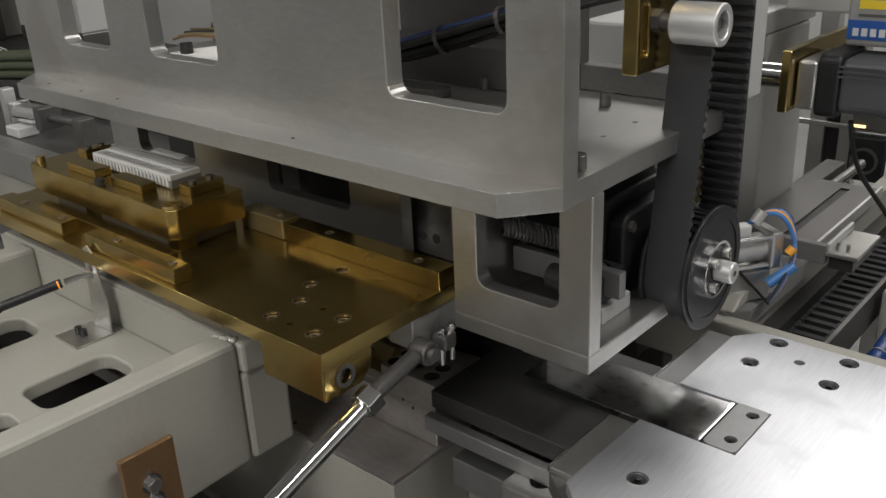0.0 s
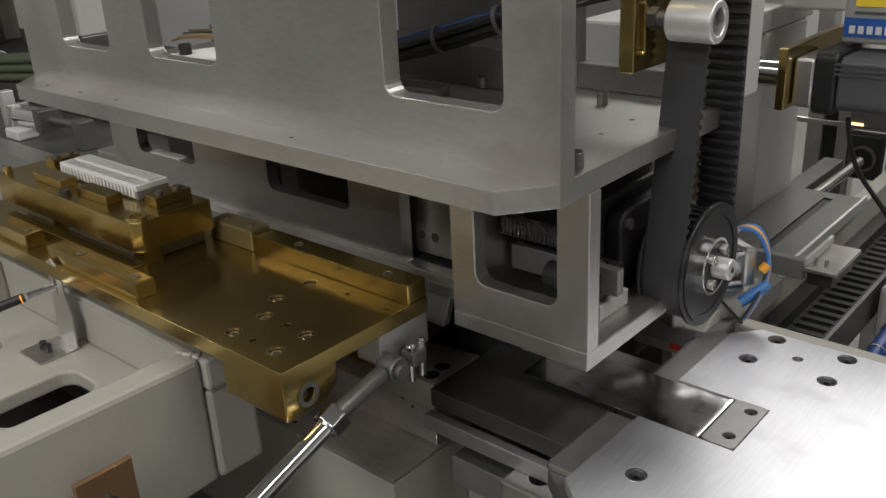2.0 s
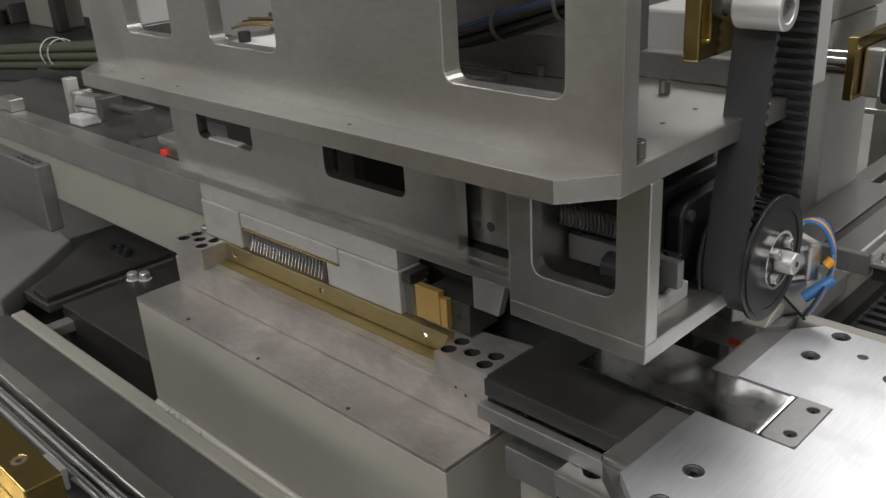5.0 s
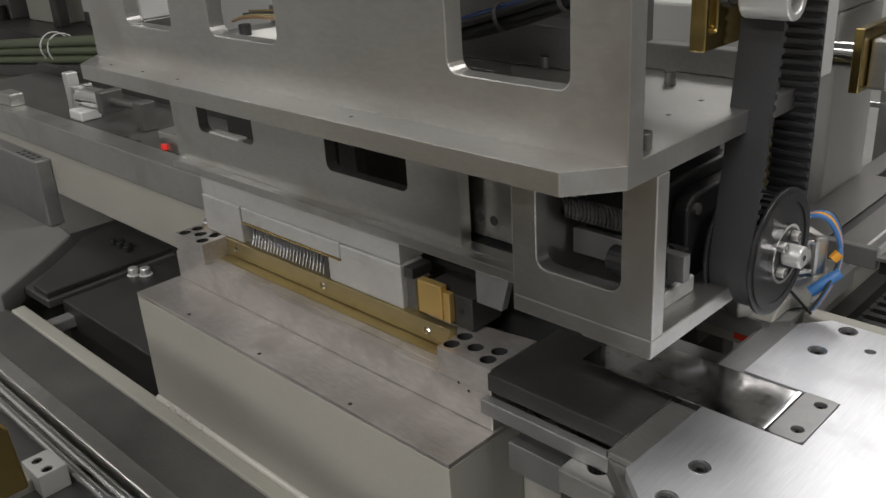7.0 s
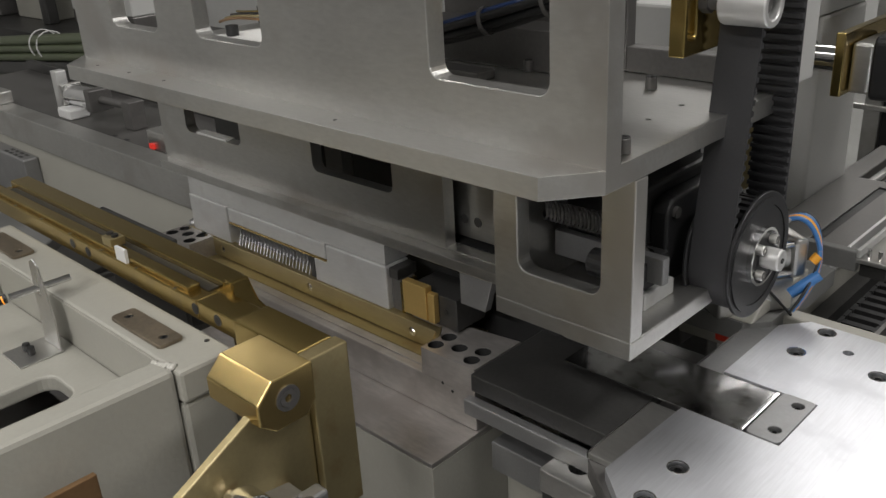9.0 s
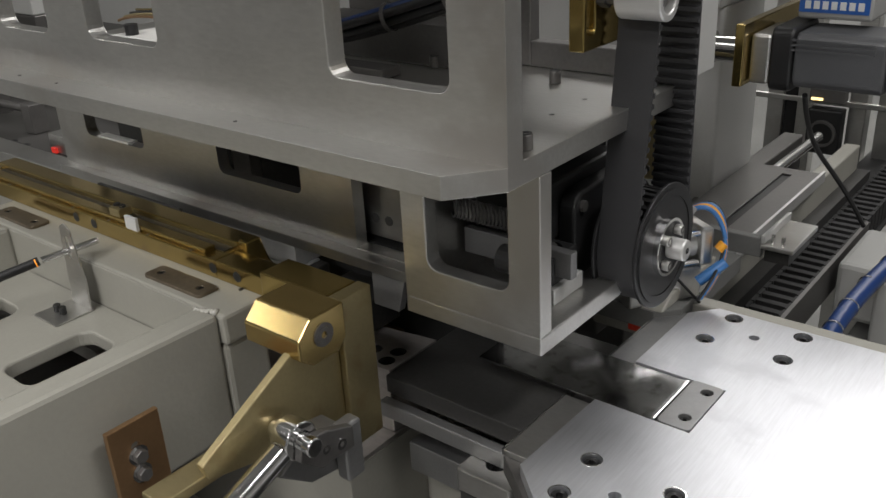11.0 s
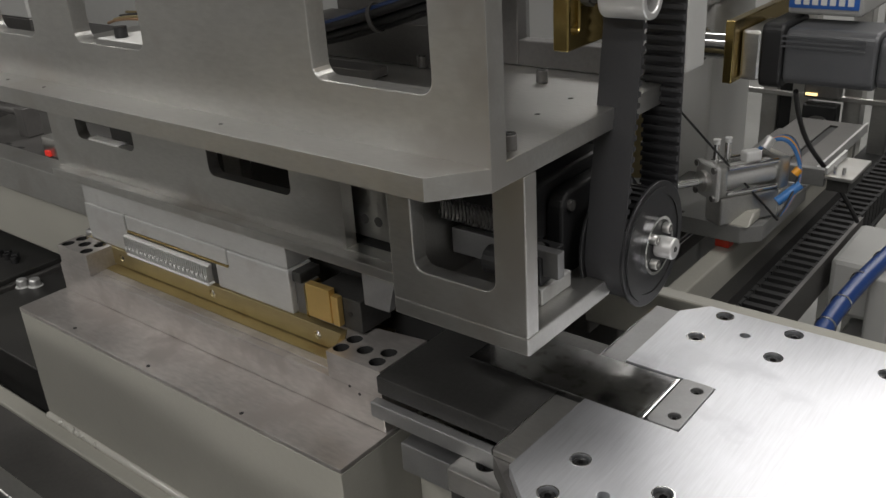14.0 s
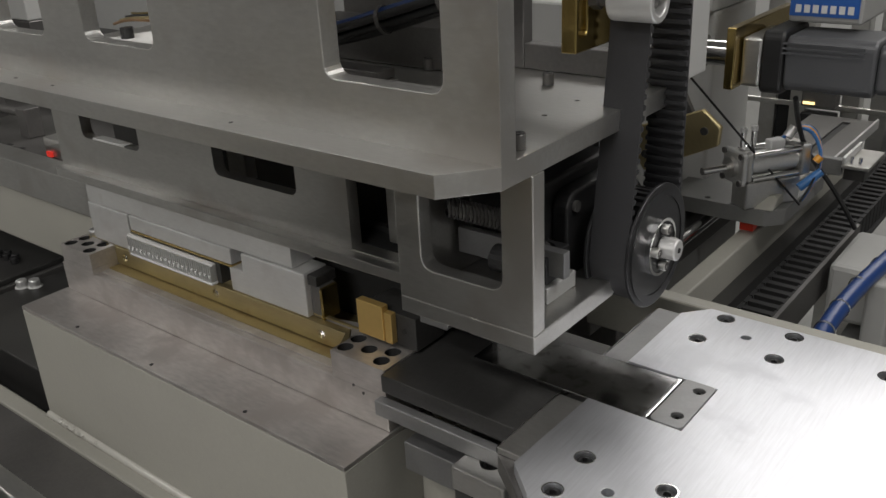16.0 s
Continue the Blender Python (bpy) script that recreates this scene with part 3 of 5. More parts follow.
bm = rod((PX - 0.047, PY, PZ), (PX - 0.004, PY, PZ), 0.0555, 64)
for i in range(36):
    w = 2 * math.pi * i / 36
    m = Matrix.Translation((PX - 0.0255, PY + 0.0565 * math.cos(w), PZ + 0.0565 * math.sin(w))) @ Matrix.Rotation(w, 4, "X")
    bmesh.ops.create_cube(bm, size=1, matrix=m @ Matrix.Diagonal((0.043, 0.005, 0.0048, 1)))
part("rim", bm, PULLEY, pul)
part("flange", tube((PX - 0.004, PY, PZ), (PX, PY, PZ), 0.0677, 0.03, 72), PULLEY, pul, "", 0.0006, True)
part("flange", tube((PX - 0.051, PY, PZ), (PX - 0.0472, PY, PZ), 0.0677, 0.02, 72), PULLEY, pul, "", 0.0006, True)
part("flange_ring", tube((PX, PY, PZ), (PX + 0.0015, PY, PZ), 0.0615, 0.054, 72), PULLEY, pul, "", 0, True)
part("face", rod((PX - 0.004, PY, PZ), (PX + 0.0004, PY, PZ), 0.0535, 64), PULLEY, pul)
part("hub_ring", tube((PX + 0.0005, PY, PZ), (PX + 0.006, PY, PZ), 0.0315, 0.0285, 48), CHROME, pul, "chrome hub ring", 0, True)
part("hub", rod((PX + 0.0004, PY, PZ), (PX + 0.004, PY, PZ), 0.0283, 48), PULLEY, pul)
part("shaft", rod((PX + 0.004, PY, PZ), (PX + 0.024, PY, PZ), 0.0115, 32), ALU_LIGHT, pul, "bright shaft end", 0.0012, True)
screw(pul, PX + 0.0246, PY, PZ, 0.003, None, RIGHT)
for i in range(4):
    w = radians(50 + 90 * i)
    y, z = PY + 0.0205 * math.cos(w), PZ + 0.0205 * math.sin(w)
    s = part("hub_screw", rod((PX + 0.004, y, z), (PX + 0.012, y, z), 0.0055, 18), ALU, pul, "", 0.0005, True)
    screw(s, PX + 0.0125, y, z, 0.0046, MIDDARK, RIGHT)

pul.location = (PX, PY, PZ)  # turns about its own axis
for c in pul.children:
    c.location -= pul.location

TZ = 1.42  # axis of the upper pulley
belt = thing("timing_belt", "black rubber timing belt, smooth back and toothed inside", "belt")


def belt_path():
    pts = []
    for i in range(25):  # round the lower pulley
        w = radians(180 + 180 * i / 24)
        pts.append((PY + 0.0593 * math.cos(w), PZ + 0.0593 * math.sin(w)))
    pts += [(PY + 0.0593, z) for z in (0.95, 1.1, 1.25, TZ)]
    for i in range(1, 13):
        w = radians(180 * i / 12)
        pts.append((PY + 0.0593 * math.cos(w), TZ + 0.0593 * math.sin(w)))
    pts += [(0.252, 1.25), (0.2595, 1.13), (0.2605, 1.105), (0.259, 1.07), (0.247, 0.98)]
    return pts


bm = bmesh.new()
path = [Vector((0, a, b)) for a, b in belt_path()]
N = len(path)
rings = []
for i, p in enumerate(path):
    d = (path[(i + 1) % N] - path[i - 1]).normalized()
    nrm = Vector((0, -d.z, d.y))
    rings.append([bm.verts.new((x, *(p + nrm * s).yz)) for x, s in ((PX - 0.0465, 0.0), (PX - 0.0045, 0.0), (PX - 0.0045, -0.0028), (PX - 0.0465, -0.0028))])
for i in range(N):
    for j in range(4):
        bm.faces.new((rings[i][j], rings[i][(j + 1) % 4], rings[(i + 1) % N][(j + 1) % 4], rings[(i + 1) % N][j]))
part("band", bm, RUBBER, belt, "", 0, True)
length, at = 0.0, 0.0
bm = bmesh.new()
centre = Vector((0, PY, 1.13))
for i in range(N):
    a, b = path[i], path[(i + 1) % N]
    seg = (b - a).length
    while at < length + seg:
        p = a.lerp(b, (at - length) / seg)
        d = (b - a).normalized()
        on_lower = (p - Vector((0, PY, PZ))).length < 0.061 and p.z < PZ + 0.004
        if not on_lower:
            nrm = Vector((0, -d.z, d.y))
            if nrm.dot(centre - p) > 0:
                nrm = -nrm
            q = p - nrm * 0.0005
            m = Matrix.Translation((PX - 0.0255, q.y, q.z)) @ Matrix(((1, 0, 0), (0, d.y, nrm.y), (0, d.z, nrm.z))).to_4x4()
            vs = [bm.verts.new(m @ Vector((sx * 0.021, u, v))) for sx in (-1, 1) for u, v in ((-0.0032, 0.0), (-0.0021, -0.0042), (0.0021, -0.0042), (0.0032, 0.0))]
            for f in ((0, 1, 2, 3), (7, 6, 5, 4), (0, 4, 5, 1), (1, 5, 6, 2), (2, 6, 7, 3), (3, 7, 4, 0)):
                bm.faces.new([vs[k] for k in f])
        at += 0.0105
    length += seg
part("teeth", bm, RUBBER, belt, "rubber belt teeth")

top = thing("upper_pulley", "black toothed drive pulley above the belt", "pulley")
part("rim", rod((PX - 0.047, PY, TZ), (PX - 0.004, PY, TZ), 0.0555, 48), PULLEY, top)
part("shaft", rod((-0.45, PY, TZ), (PX - 0.0472, PY, TZ), 0.014), CHROME, top)
part("bearing_block", box(-0.47, -0.34, 0.24, 0.34, 1.38, 1.46), ALU, top)

ten = thing("belt_tensioner", "gold plated bracket carrying a chrome idler roller", "tensioner")
part("bracket", slab(rect(0.207, 0.30, 1.058, 1.35), [rect(0.213, 0.228, 1.072, 1.125, 0.006)], -0.309, -0.293, "x"), BRASS, ten, "gold plated slotted bracket", 0.001)
part("roller", tube((-0.270, 0.238, 1.106), (-0.224, 0.238, 1.106), 0.0195, 0.0125, 40), ALU_LIGHT, ten, "satin idler roller", 0.001, True)
part("axle", rod((-0.315, 0.238, 1.106), (-0.230, 0.238, 1.106), 0.0075), MIDDARK, ten)
part("bolt", rod((-0.2928, 0.238, 1.106), (-0.284, 0.238, 1.106), 0.011, 6), MIDDARK, ten)

mot = thing("servo_motor", "black servo motor bolted behind the pulley", "motor")
part("body", box(-0.400, -0.325, 0.172, 0.345, 0.860, 0.925), BLACK, mot, "", 0.003)
part("flange", slab(rect(0.215, 0.354, 0.785, 0.912, 0.02), [], -0.3245, -0.305, "x"), BLACK, mot, "", 0.002)
part("flange_screw", rod((-0.3052, 0.230, 0.897), (-0.301, 0.230, 0.897), 0.006), MIDDARK, mot)
part("bearing_foot", box(-0.335, -0.288, 0.150, 0.205, 0.8205, 0.838), ALU_LIGHT, mot, "", 0.001)
part("foot_block", box(-0.330, -0.293, 0.155, 0.200, 0.8385, 0.868), BLACK, mot, "", 0.001)
part("foot_bolt", rod((-0.311, 0.178, 0.8685), (-0.311, 0.178, 0.8715), 0.008, 6), MIDDARK, mot)
part("foot_washer", tube((-0.311, 0.178, 0.8682), (-0.311, 0.178, 0.8696), 0.0125, 0.004), CHROME, mot)
part("spindle", rod((-0.3245, PY, PZ), (PX - 0.0515, PY, PZ), 0.03), PULLEY, mot)

# inside the head, behind the windows
rack = thing("cable_bundle", "black cable bundle tied with straps behind the head plate", "cable")
for k, (dy, dz, mt) in enumerate(((0, 0, BLACK), (0.009, 0.006, BLACK), (0.004, 0.013, BLUE), (-0.006, 0.010, BLACK), (0.012, -0.004, BLACK))):
    w = 0.004 * math.sin(2.1 * k)
    cable([(-0.78, 0.23 + dy, 1.012 + dz), (-0.66, 0.24 + dy + w, 1.035 + dz), (-0.58, 0.255 + dy, 1.058 + dz - w), (-0.50, 0.27 + dy - w, 1.082 + dz), (-0.42, 0.283 + dy, 1.108 + dz + w), (-0.34, 0.30 + dy + w, 1.128 + dz), (-0.27, 0.33 + dy, 1.142 + dz)], 0.0052, mt, "cable", rack)
for x, y, z in ((-0.58, 0.259, 1.063), (-0.50, 0.2735, 1.087), (-0.44, 0.284, 1.107)):
    part("strap", tube((x - 0.002, y, z), (x + 0.003, y + 0.0007, z + 0.0015), 0.0172, 0.0155, 16), MIDDARK, rack)
sheet = thing("paper_sheet", "white paper sheet lying on the base plate", "paper")
part("sheet", slab([(-1.15, 0.235), (-1.08, 0.205), (-0.93, 0.232), (-0.99, 0.345), (-1.13, 0.34)], [], 1.0004, 1.0016), PAPER_AND_GLINT, sheet)
wires = thing("wire_loom", "loose orange and brown wires with a dark knob", "cable")
for k in range(4):
    cable([(-1.20, 0.29 + 0.012 * k, 1.012 + 0.004 * k), (-1.13, 0.275 + 0.01 * k, 1.03), (-1.05, 0.275 + 0.012 * k, 1.022 + 0.006 * k), (-0.95, 0.285 + 0.01 * k, 1.04), (-0.86, 0.30 + 0.01 * k, 1.03)], 0.0022, (COPPER, BRASS_OLD, BLACK, BRASS)[k], "wire", wires)
part("knob", rod((-1.116, 0.258, 1.0018), (-1.116, 0.258, 1.018), 0.010), BLACK, wires)
part("terminal", box(-1.02, -0.98, 0.30, 0.34, 1.0018, 1.05), BLACK, wires, "", 0.002)
far = thing("inner_carriage", "dark steel carriage block inside the head", "machine")
part("block", box(-0.75, -0.50, 0.30, 0.354, 1.0005, 1.05), MIDDARK, far, "", 0.001)
part("bar", box(-0.74, -0.56, 0.22, 0.25, 1.0005, 1.012), MIDDARK, far, "", 0.001)

# ---- cream carriage that shuttles along y ----
car = thing("shuttle_carriage", "cream painted cast shuttle carriage with slotted floor", "machine")
part("flange", box(-1.20, -0.617, -0.006, 0.060, 0.742, 0.780), CREAM, car, "", 0.003)
part("web", box(-1.20, -0.622, -0.0062, 0.055, 0.627, 0.7415), CREAM, car, "", 0.004)
part("side_wall", slab([(-0.75, 0.60), (-0.0066, 0.627), (-0.0066, 0.7815), (-0.75, 0.790)], [], -0.660, -0.624, "x"), CREAM, car, "", 0.004)
part("far_wall", box(-1.13, -1.09, -0.75, -0.0065, 0.715, 0.782), CREAM, car, "", 0.004)
part("floor_panel", slab(rect(-1.45, -0.6605, -0.75, -0.0065), [rect(-0.835, -0.765, -0.165, -0.055, 0.018), rect(-1.03, -0.955, -0.17, -0.075, 0.02), rect(-0.80, -0.765, -0.222, -0.195, 0.008), rect(-0.83, -0.70, -0.46, -0.28, 0.02)], 0.70, 0.720), CREAM, car, "slotted floor of the casting", 0.002)
part("rear_lip", box(-1.45, -1.4, -0.75, -0.02, 0.7205, 0.782), CREAM, car, "", 0.003)
part("under_frame", box(-1.40, -0.67, -0.75, -0.03, 0.60, 0.64), MIDDARK, car)
part("skin", box(-1.20, -0.655, -0.0078, -0.0063, 0.722, 0.7785), CREAM, car, "", 0.0005)


def bead(x, y, z, r):
    bm = bmesh.new()
    bmesh.ops.create_icosphere(bm, subdivisions=2, radius=r)
    for v in bm.verts:
        v.co *= 0.75 + 0.5 * random.random()
    bmesh.ops.smooth_vert(bm, verts=bm.verts, factor=0.6, use_axis_x=True, use_axis_y=True, use_axis_z=True)
    m = Matrix.Translation((x, y, z)) @ Matrix.Rotation(random.random() * 3, 4, "Z") @ Matrix.Diagonal((1.6, 1.0, 0.8, 1))
    bmesh.ops.transform(bm, matrix=m, verts=bm.verts)
    part("sealant_bead", bm, BEADS, car, "", 0, True)


for i in range(16):
    bead(-0.665 - i * 0.0055 - random.random() * 0.004, -0.011 - random.random() * 0.005, 0.7215, 0.0022 + random.random() * 0.0024)
for i in range(7):
    bead(-0.658 + 0.0042 * i, -0.014 + 0.0016 * i + random.random() * 0.003, 0.7808, 0.0024 + random.random() * 0.0022)
for x0 in (-0.785, -1.165):
    pad = part("wear_pad", slab(rect(x0, x0 + 0.11, 0.006, 0.036, 0.006), [ring(x0 + 0.017, 0.021, 0.005, 14), ring(x0 + 0.093, 0.021, 0.005, 14)], 0.7801, 0.7845), BRONZE, car, "bronze wear pad with two screws", 0.0006)
    screw(pad, x0 + 0.017, 0.021, 0.7838, 0.0045)
    screw(pad, x0 + 0.093, 0.021, 0.7838, 0.0045)
part("flange_hole", rod((-0.654, 0.050, 0.7801), (-0.654, 0.050, 0.7806), 0.003, 12), BLACK, car)

sensor = thing("proximity_sensor", "thin proximity sensor in a bent sheet metal bracket", "sensor")
br = part("bracket", box(-0.925, -0.870, -0.075, -0.022, 0.7205, 0.7225), ALU, sensor, "bent sheet metal bracket", 0.0004)
part("upright", slab([(-0.915, 0.7226), (-0.872, 0.7226), (-0.868, 0.765), (-0.882, 0.830), (-0.893, 0.838), (-0.904, 0.832)], [rect(-0.896, -0.889, 0.79, 0.82, 0.003)], -0.0255, -0.0235, "y"), ALU, sensor, "", 0.0004)
for x, y in ((-0.905, -0.052), (-0.892, -0.052)):
    part("bolt", rod((x, y, 0.7226), (x, y, 0.733), 0.0045, 14), BLACK, sensor, "", 0.0005)
part("barrel", rod((-0.908, -0.055, 0.795), (-0.888, 0.012, 0.802), 0.0042, 16), CHROME, sensor, "", 0, True)
part("sleeve", rod((-0.933, -0.125, 0.782), (-0.909, -0.058, 0.7947), 0.0058, 16), BLACK, sensor, "", 0, True)
part("indicator", rod((-0.9105, -0.0625, 0.7936), (-0.9099, -0.061, 0.7939), 0.0060, 16), glow("amber_lamp", (1.0, 0.35, 0.03), 0.5), sensor, "glowing amber ring")
cable([(-0.933, -0.125, 0.782), (-0.94, -0.16, 0.755), (-0.95, -0.20, 0.735), (-0.96, -0.27, 0.726), (-0.99, -0.36, 0.728)], 0.0045, BLACK, "lead", sensor)
flag = part("flag", slab([(-1.020, -0.128), (-1.002, -0.104), (-0.942, -0.166), (-0.960, -0.190)], [], 0.7440, 0.7455), ORANGE, sensor, "orange cable flag with dark print")
for k in range(3):
    u = 0.018 * k
    part("print_bar", slab([(-1.006 + u, -0.128 - u), (-1.000 + u, -0.120 - u), (-0.992 + u, -0.128 - u), (-0.998 + u, -0.136 - u)], [], 0.7456, 0.7459), MIDDARK, flag)
part("tag", box(-0.965, -0.94, -0.235, -0.20, 0.734, 0.748), WHITE, sensor, "white cable tag", 0.001)

part("stop_plate", slab(rect(-0.173, -0.113, 0.58, 0.729), [rect(-0.150, -0.140, 0.655, 0.705, 0.004)], -0.606, -0.599, "x"), COPPER, car, "bronze stop plate", 0.0008)
for z in (0.690, 0.668):
    part("washer", tube((-0.5988, -0.145, z), (-0.5975, -0.145, z), 0.011, 0.004), CHROME, car)
    b = part("stop_bolt", rod((-0.5974, -0.145, z), (-0.590, -0.145, z), 0.008, 6), MIDDARK, car, "", 0.0006)
part("stop_arm", box(-0.6325, -0.6055, -0.155, -0.135, 0.60, 0.66), MIDDARK, car)

# ---- gold fixture table, riding on the carriage ----
tab = thing("fixture_table", "gold plated fixture table with recessed screws and a stop rail", "table")
holes = [(-0.589, 0.031), (-0.565, -0.004), (-0.563, -0.045), (-0.497, -0.045), (-0.498, -0.005), (-0.588, 0.078)]
tiny = [(-0.530, -0.003), (-0.533, -0.045), (-0.533, 0.083), (-0.471, 0.081)]
part("top", slab(rect(-1.20, -0.458, -0.071, 0.128), [ring(a, b, 0.0078, 20) for a, b in holes] + [ring(a, b, 0.0036, 12) for a, b in tiny], 0.813, 0.830), BRASS, tab, "gold plated top", 0.0008)
for a, b in holes:
    screw(tab, a, b, 0.8270, 0.0066, BRONZE)
    part("screw_rim", tube((a, b, 0.8298), (a, b, 0.8303), 0.0095, 0.0075, 20), RIM, tab)
for a, b in tiny:
    part("bore", rod((a, b, 0.8132), (a, b, 0.8138), 0.0036, 12), DARK, tab)
rail_holes = [(-0.50, 0.113), (-0.645, 0.113)]
part("stop_rail", slab(rect(-0.715, -0.4585, 0.100, 0.1275), [ring(a, b, 0.0058, 16) for a, b in rail_holes], 0.8302, 0.852), BRASS, tab, "gold plated stop rail", 0.0008)
for a, b in rail_holes:
    screw(tab, a, b, 0.8512, 0.0055, BRONZE)
part("rail_block", box(-0.80, -0.7155, 0.098, 0.1275, 0.8302, 0.856), BRASS_OLD, tab, "", 0.0012)
for x in (-0.78, -0.735):
    screw(tab, x, 0.113, 0.8572, 0.0055, BRONZE)
part("under_block", slab([(-0.068, 0.8125), (-0.002, 0.8125), (-0.002, 0.79), (-0.018, 0.774), (-0.068, 0.774)], [ring(-0.040, 0.792, 0.008, 20)], -0.556, -0.462, "x"), BRASS, tab, "", 0.001)
part("bush", tube((-0.4615, -0.040, 0.792), (-0.4605, -0.040, 0.792), 0.0125, 0.008), MIDDARK, tab)
part("bush_core", rod((-0.480, -0.040, 0.792), (-0.470, -0.040, 0.792), 0.0079), DARK, tab)
part("clamp_strip", box(-0.73, -0.62, -0.070, -0.0695, 0.806, 0.8128), BRONZE, tab)
part("guide_shoe", box(-1.19, -0.60, -0.030, 0.02, 0.781, 0.8125), MIDDARK, tab)
part("foot", box(-0.495, -0.4585, 0.055, 0.127, 0.777, 0.8127), ALU, tab, "", 0.001)
for x0, x1 in ((-0.905, -0.709), (-1.150, -0.965)):
    bar = part("front_bar", box(x0, x1, -0.064, -0.040, 0.8302, 0.850), BRASS, tab, "gold plated locating bar", 0.0008)
    screw(bar, x1 - 0.018, -0.052, 0.8512, 0.0055, BRONZE)
    screw(bar, x0 + 0.06, -0.052, 0.8512, 0.0055, BRONZE)
part("slide", box(-1.10, -0.775, -0.030, -0.014, 0.8302, 0.8405), BRASS, tab, "", 0.0008)
part("riser", box(-1.11, -0.80, 0.004, 0.088, 0.8302, 0.8515), MIDDARK, tab)
for x in (-1.0, -0.80):
    part("riser_post", box(x - 0.012, x + 0.012, -0.004, 0.02, 0.8303, 0.8517), BRASS, tab)
fp = part("fixture_plate", slab([(-1.135, -0.010), (-1.128, -0.017), (-0.785, -0.017), (-0.775, -0.008), (-0.775, 0.088), (-1.135, 0.088)], [ring(-0.79, -0.004, 0.006, 16)], 0.852, 0.890), BRASS, tab, "gold plated fixture plate", 0.001)
part("eyelet", tube((-0.79, -0.004, 0.8902), (-0.79, -0.004, 0.894), 0.0125, 0.0075, 24), BRASS_BRIGHT, tab, "", 0, True)
part("pin", rod((-1.12, -0.004, 0.8902), (-1.12, -0.004, 0.899), 0.006), BRASS_BRIGHT, tab)
part("pin", rod((-0.95, -0.008, 0.8902), (-0.95, -0.008, 0.897), 0.007), DARK, tab)
for x0, x1, y0, y1, z1 in ((-1.050, -0.975, 0.000, 0.024, 0.902), (-0.935, -0.862, 0.000, 0.022, 0.902), (-0.826, -0.800, 0.030, 0.080, 0.903), (-1.095, -1.070, 0.040, 0.080, 0.904), (-0.955, -0.91, 0.078, 0.086, 0.905)):
    part("nest_block", box(x0, x1, y0, y1, 0.8902, z1), BRASS, tab, "", 0.0008)
for x, y in ((-0.813, 0.042), (-0.813, 0.068), (-1.082, 0.05), (-1.082, 0.07)):
    part("nest_screw", rod((x, y, 0.903), (x, y, 0.9065), 0.005, 16), MIDDARK, tab)
wp = thing("white_ribbed_part", "white ribbed plastic part clamped in the fixture nest", "part")
# grey puts the shade between the white ribs into colour
part("base", box(-1.038, -0.846, 0.033, 0.078, 0.8904, 0.901), GREY_PAINT_AND_SHADE, wp, "floor between the ribs, coloured grey as shade", 0.0006)
part("edge", box(-1.038, -0.846, 0.033, 0.038, 0.9011, 0.9085), WHITE, wp, "", 0.0006)
part("edge", box(-1.038, -0.846, 0.0735, 0.078, 0.9011, 0.9085), WHITE, wp, "", 0.0006)
for x in (-1.038, -0.850):
    part("edge", box(x, x + 0.004, 0.0382, 0.0733, 0.9011, 0.9085), WHITE, wp, "", 0.0006)
part("spine", box(-1.0335, -0.8505, 0.0535, 0.0565, 0.9011, 0.9095), WHITE, wp, "", 0.0005)
for i in range(22):
    x = -1.032 + i * 0.0082
    part("rib", slab([(x, 0.0565), (x + 0.0034, 0.0565), (x + 0.0075, 0.0733), (x + 0.004, 0.0733)], [], 0.9011, 0.9105), WHITE, wp)
    part("rib", slab([(x + 0.004, 0.0383), (x + 0.0074, 0.0383), (x + 0.0034, 0.0533), (x, 0.0533)], [], 0.9011, 0.9075), WHITE, wp)
for i in range(22):
    x = -1.034 + i * 0.0085
    part("notch", box(x, x + 0.0042, 0.0312, 0.0329, 0.893, 0.905), WHITE, wp)
part("push_rod", rod((-0.44, -0.46, 0.617), (-0.44, -0.040, 0.765), 0.0095, 24), CHROME, tab, "", 0, True)
part("rod_nut", rod((-0.44, -0.042, 0.7645), (-0.44, -0.024, 0.771), 0.0155, 6), CHROME, tab, "", 0.0006)
part("rod_neck", rod((-0.44, -0.024, 0.771), (-0.444, 0.040, 0.783), 0.0088, 20), MIDDARK, tab, "", 0, True)
part("eye", tube((-0.458, 0.058, 0.780), (-0.436, 0.058, 0.780), 0.0135, 0.007, 28), MIDDARK, tab, "", 0.001, True)
part("eye_pin", rod((-0.463, 0.058, 0.780), (-0.430, 0.058, 0.780), 0.0078, 20), MIDDARK, tab)
part("fork", box(-0.4582, -0.438, 0.082, 0.102, 0.770, 0.788), MIDDARK, tab, "", 0.002)
for y in (0.086, 0.102):
    part("fork_bolt", rod((-0.446, y, 0.752), (-0.446, y, 0.796), 0.0036, 14), CHROME, tab, "", 0, True)
    part("fork_nut", rod((-0.446, y, 0.7885), (-0.446, y, 0.793), 0.006, 6), CHROME, tab, "", 0.0004)

# ---- pusher with gold rail, riding on the carriage later on ----
pus = thing("pusher_rail", "gold plated pusher rail with end plate and chamfered bumper", "machine")
for x0, x1 in ((-1.30, -0.9605), (-0.96, -0.7005), (-0.70, -0.5805)):
    part("rail", box(x0, x1, 0.052, 0.0885, 0.7803, 0.805), BRASS, pus, "", 0.0012)
part("rail_head", box(-0.58, -0.4765, 0.0235, 0.066, 0.7803, 0.8330), BRASS, pus, "", 0.0012)
part("rail_cap", box(-1.30, -0.725, 0.058, 0.074, 0.8052, 0.812), BRASS, pus, "", 0.001)
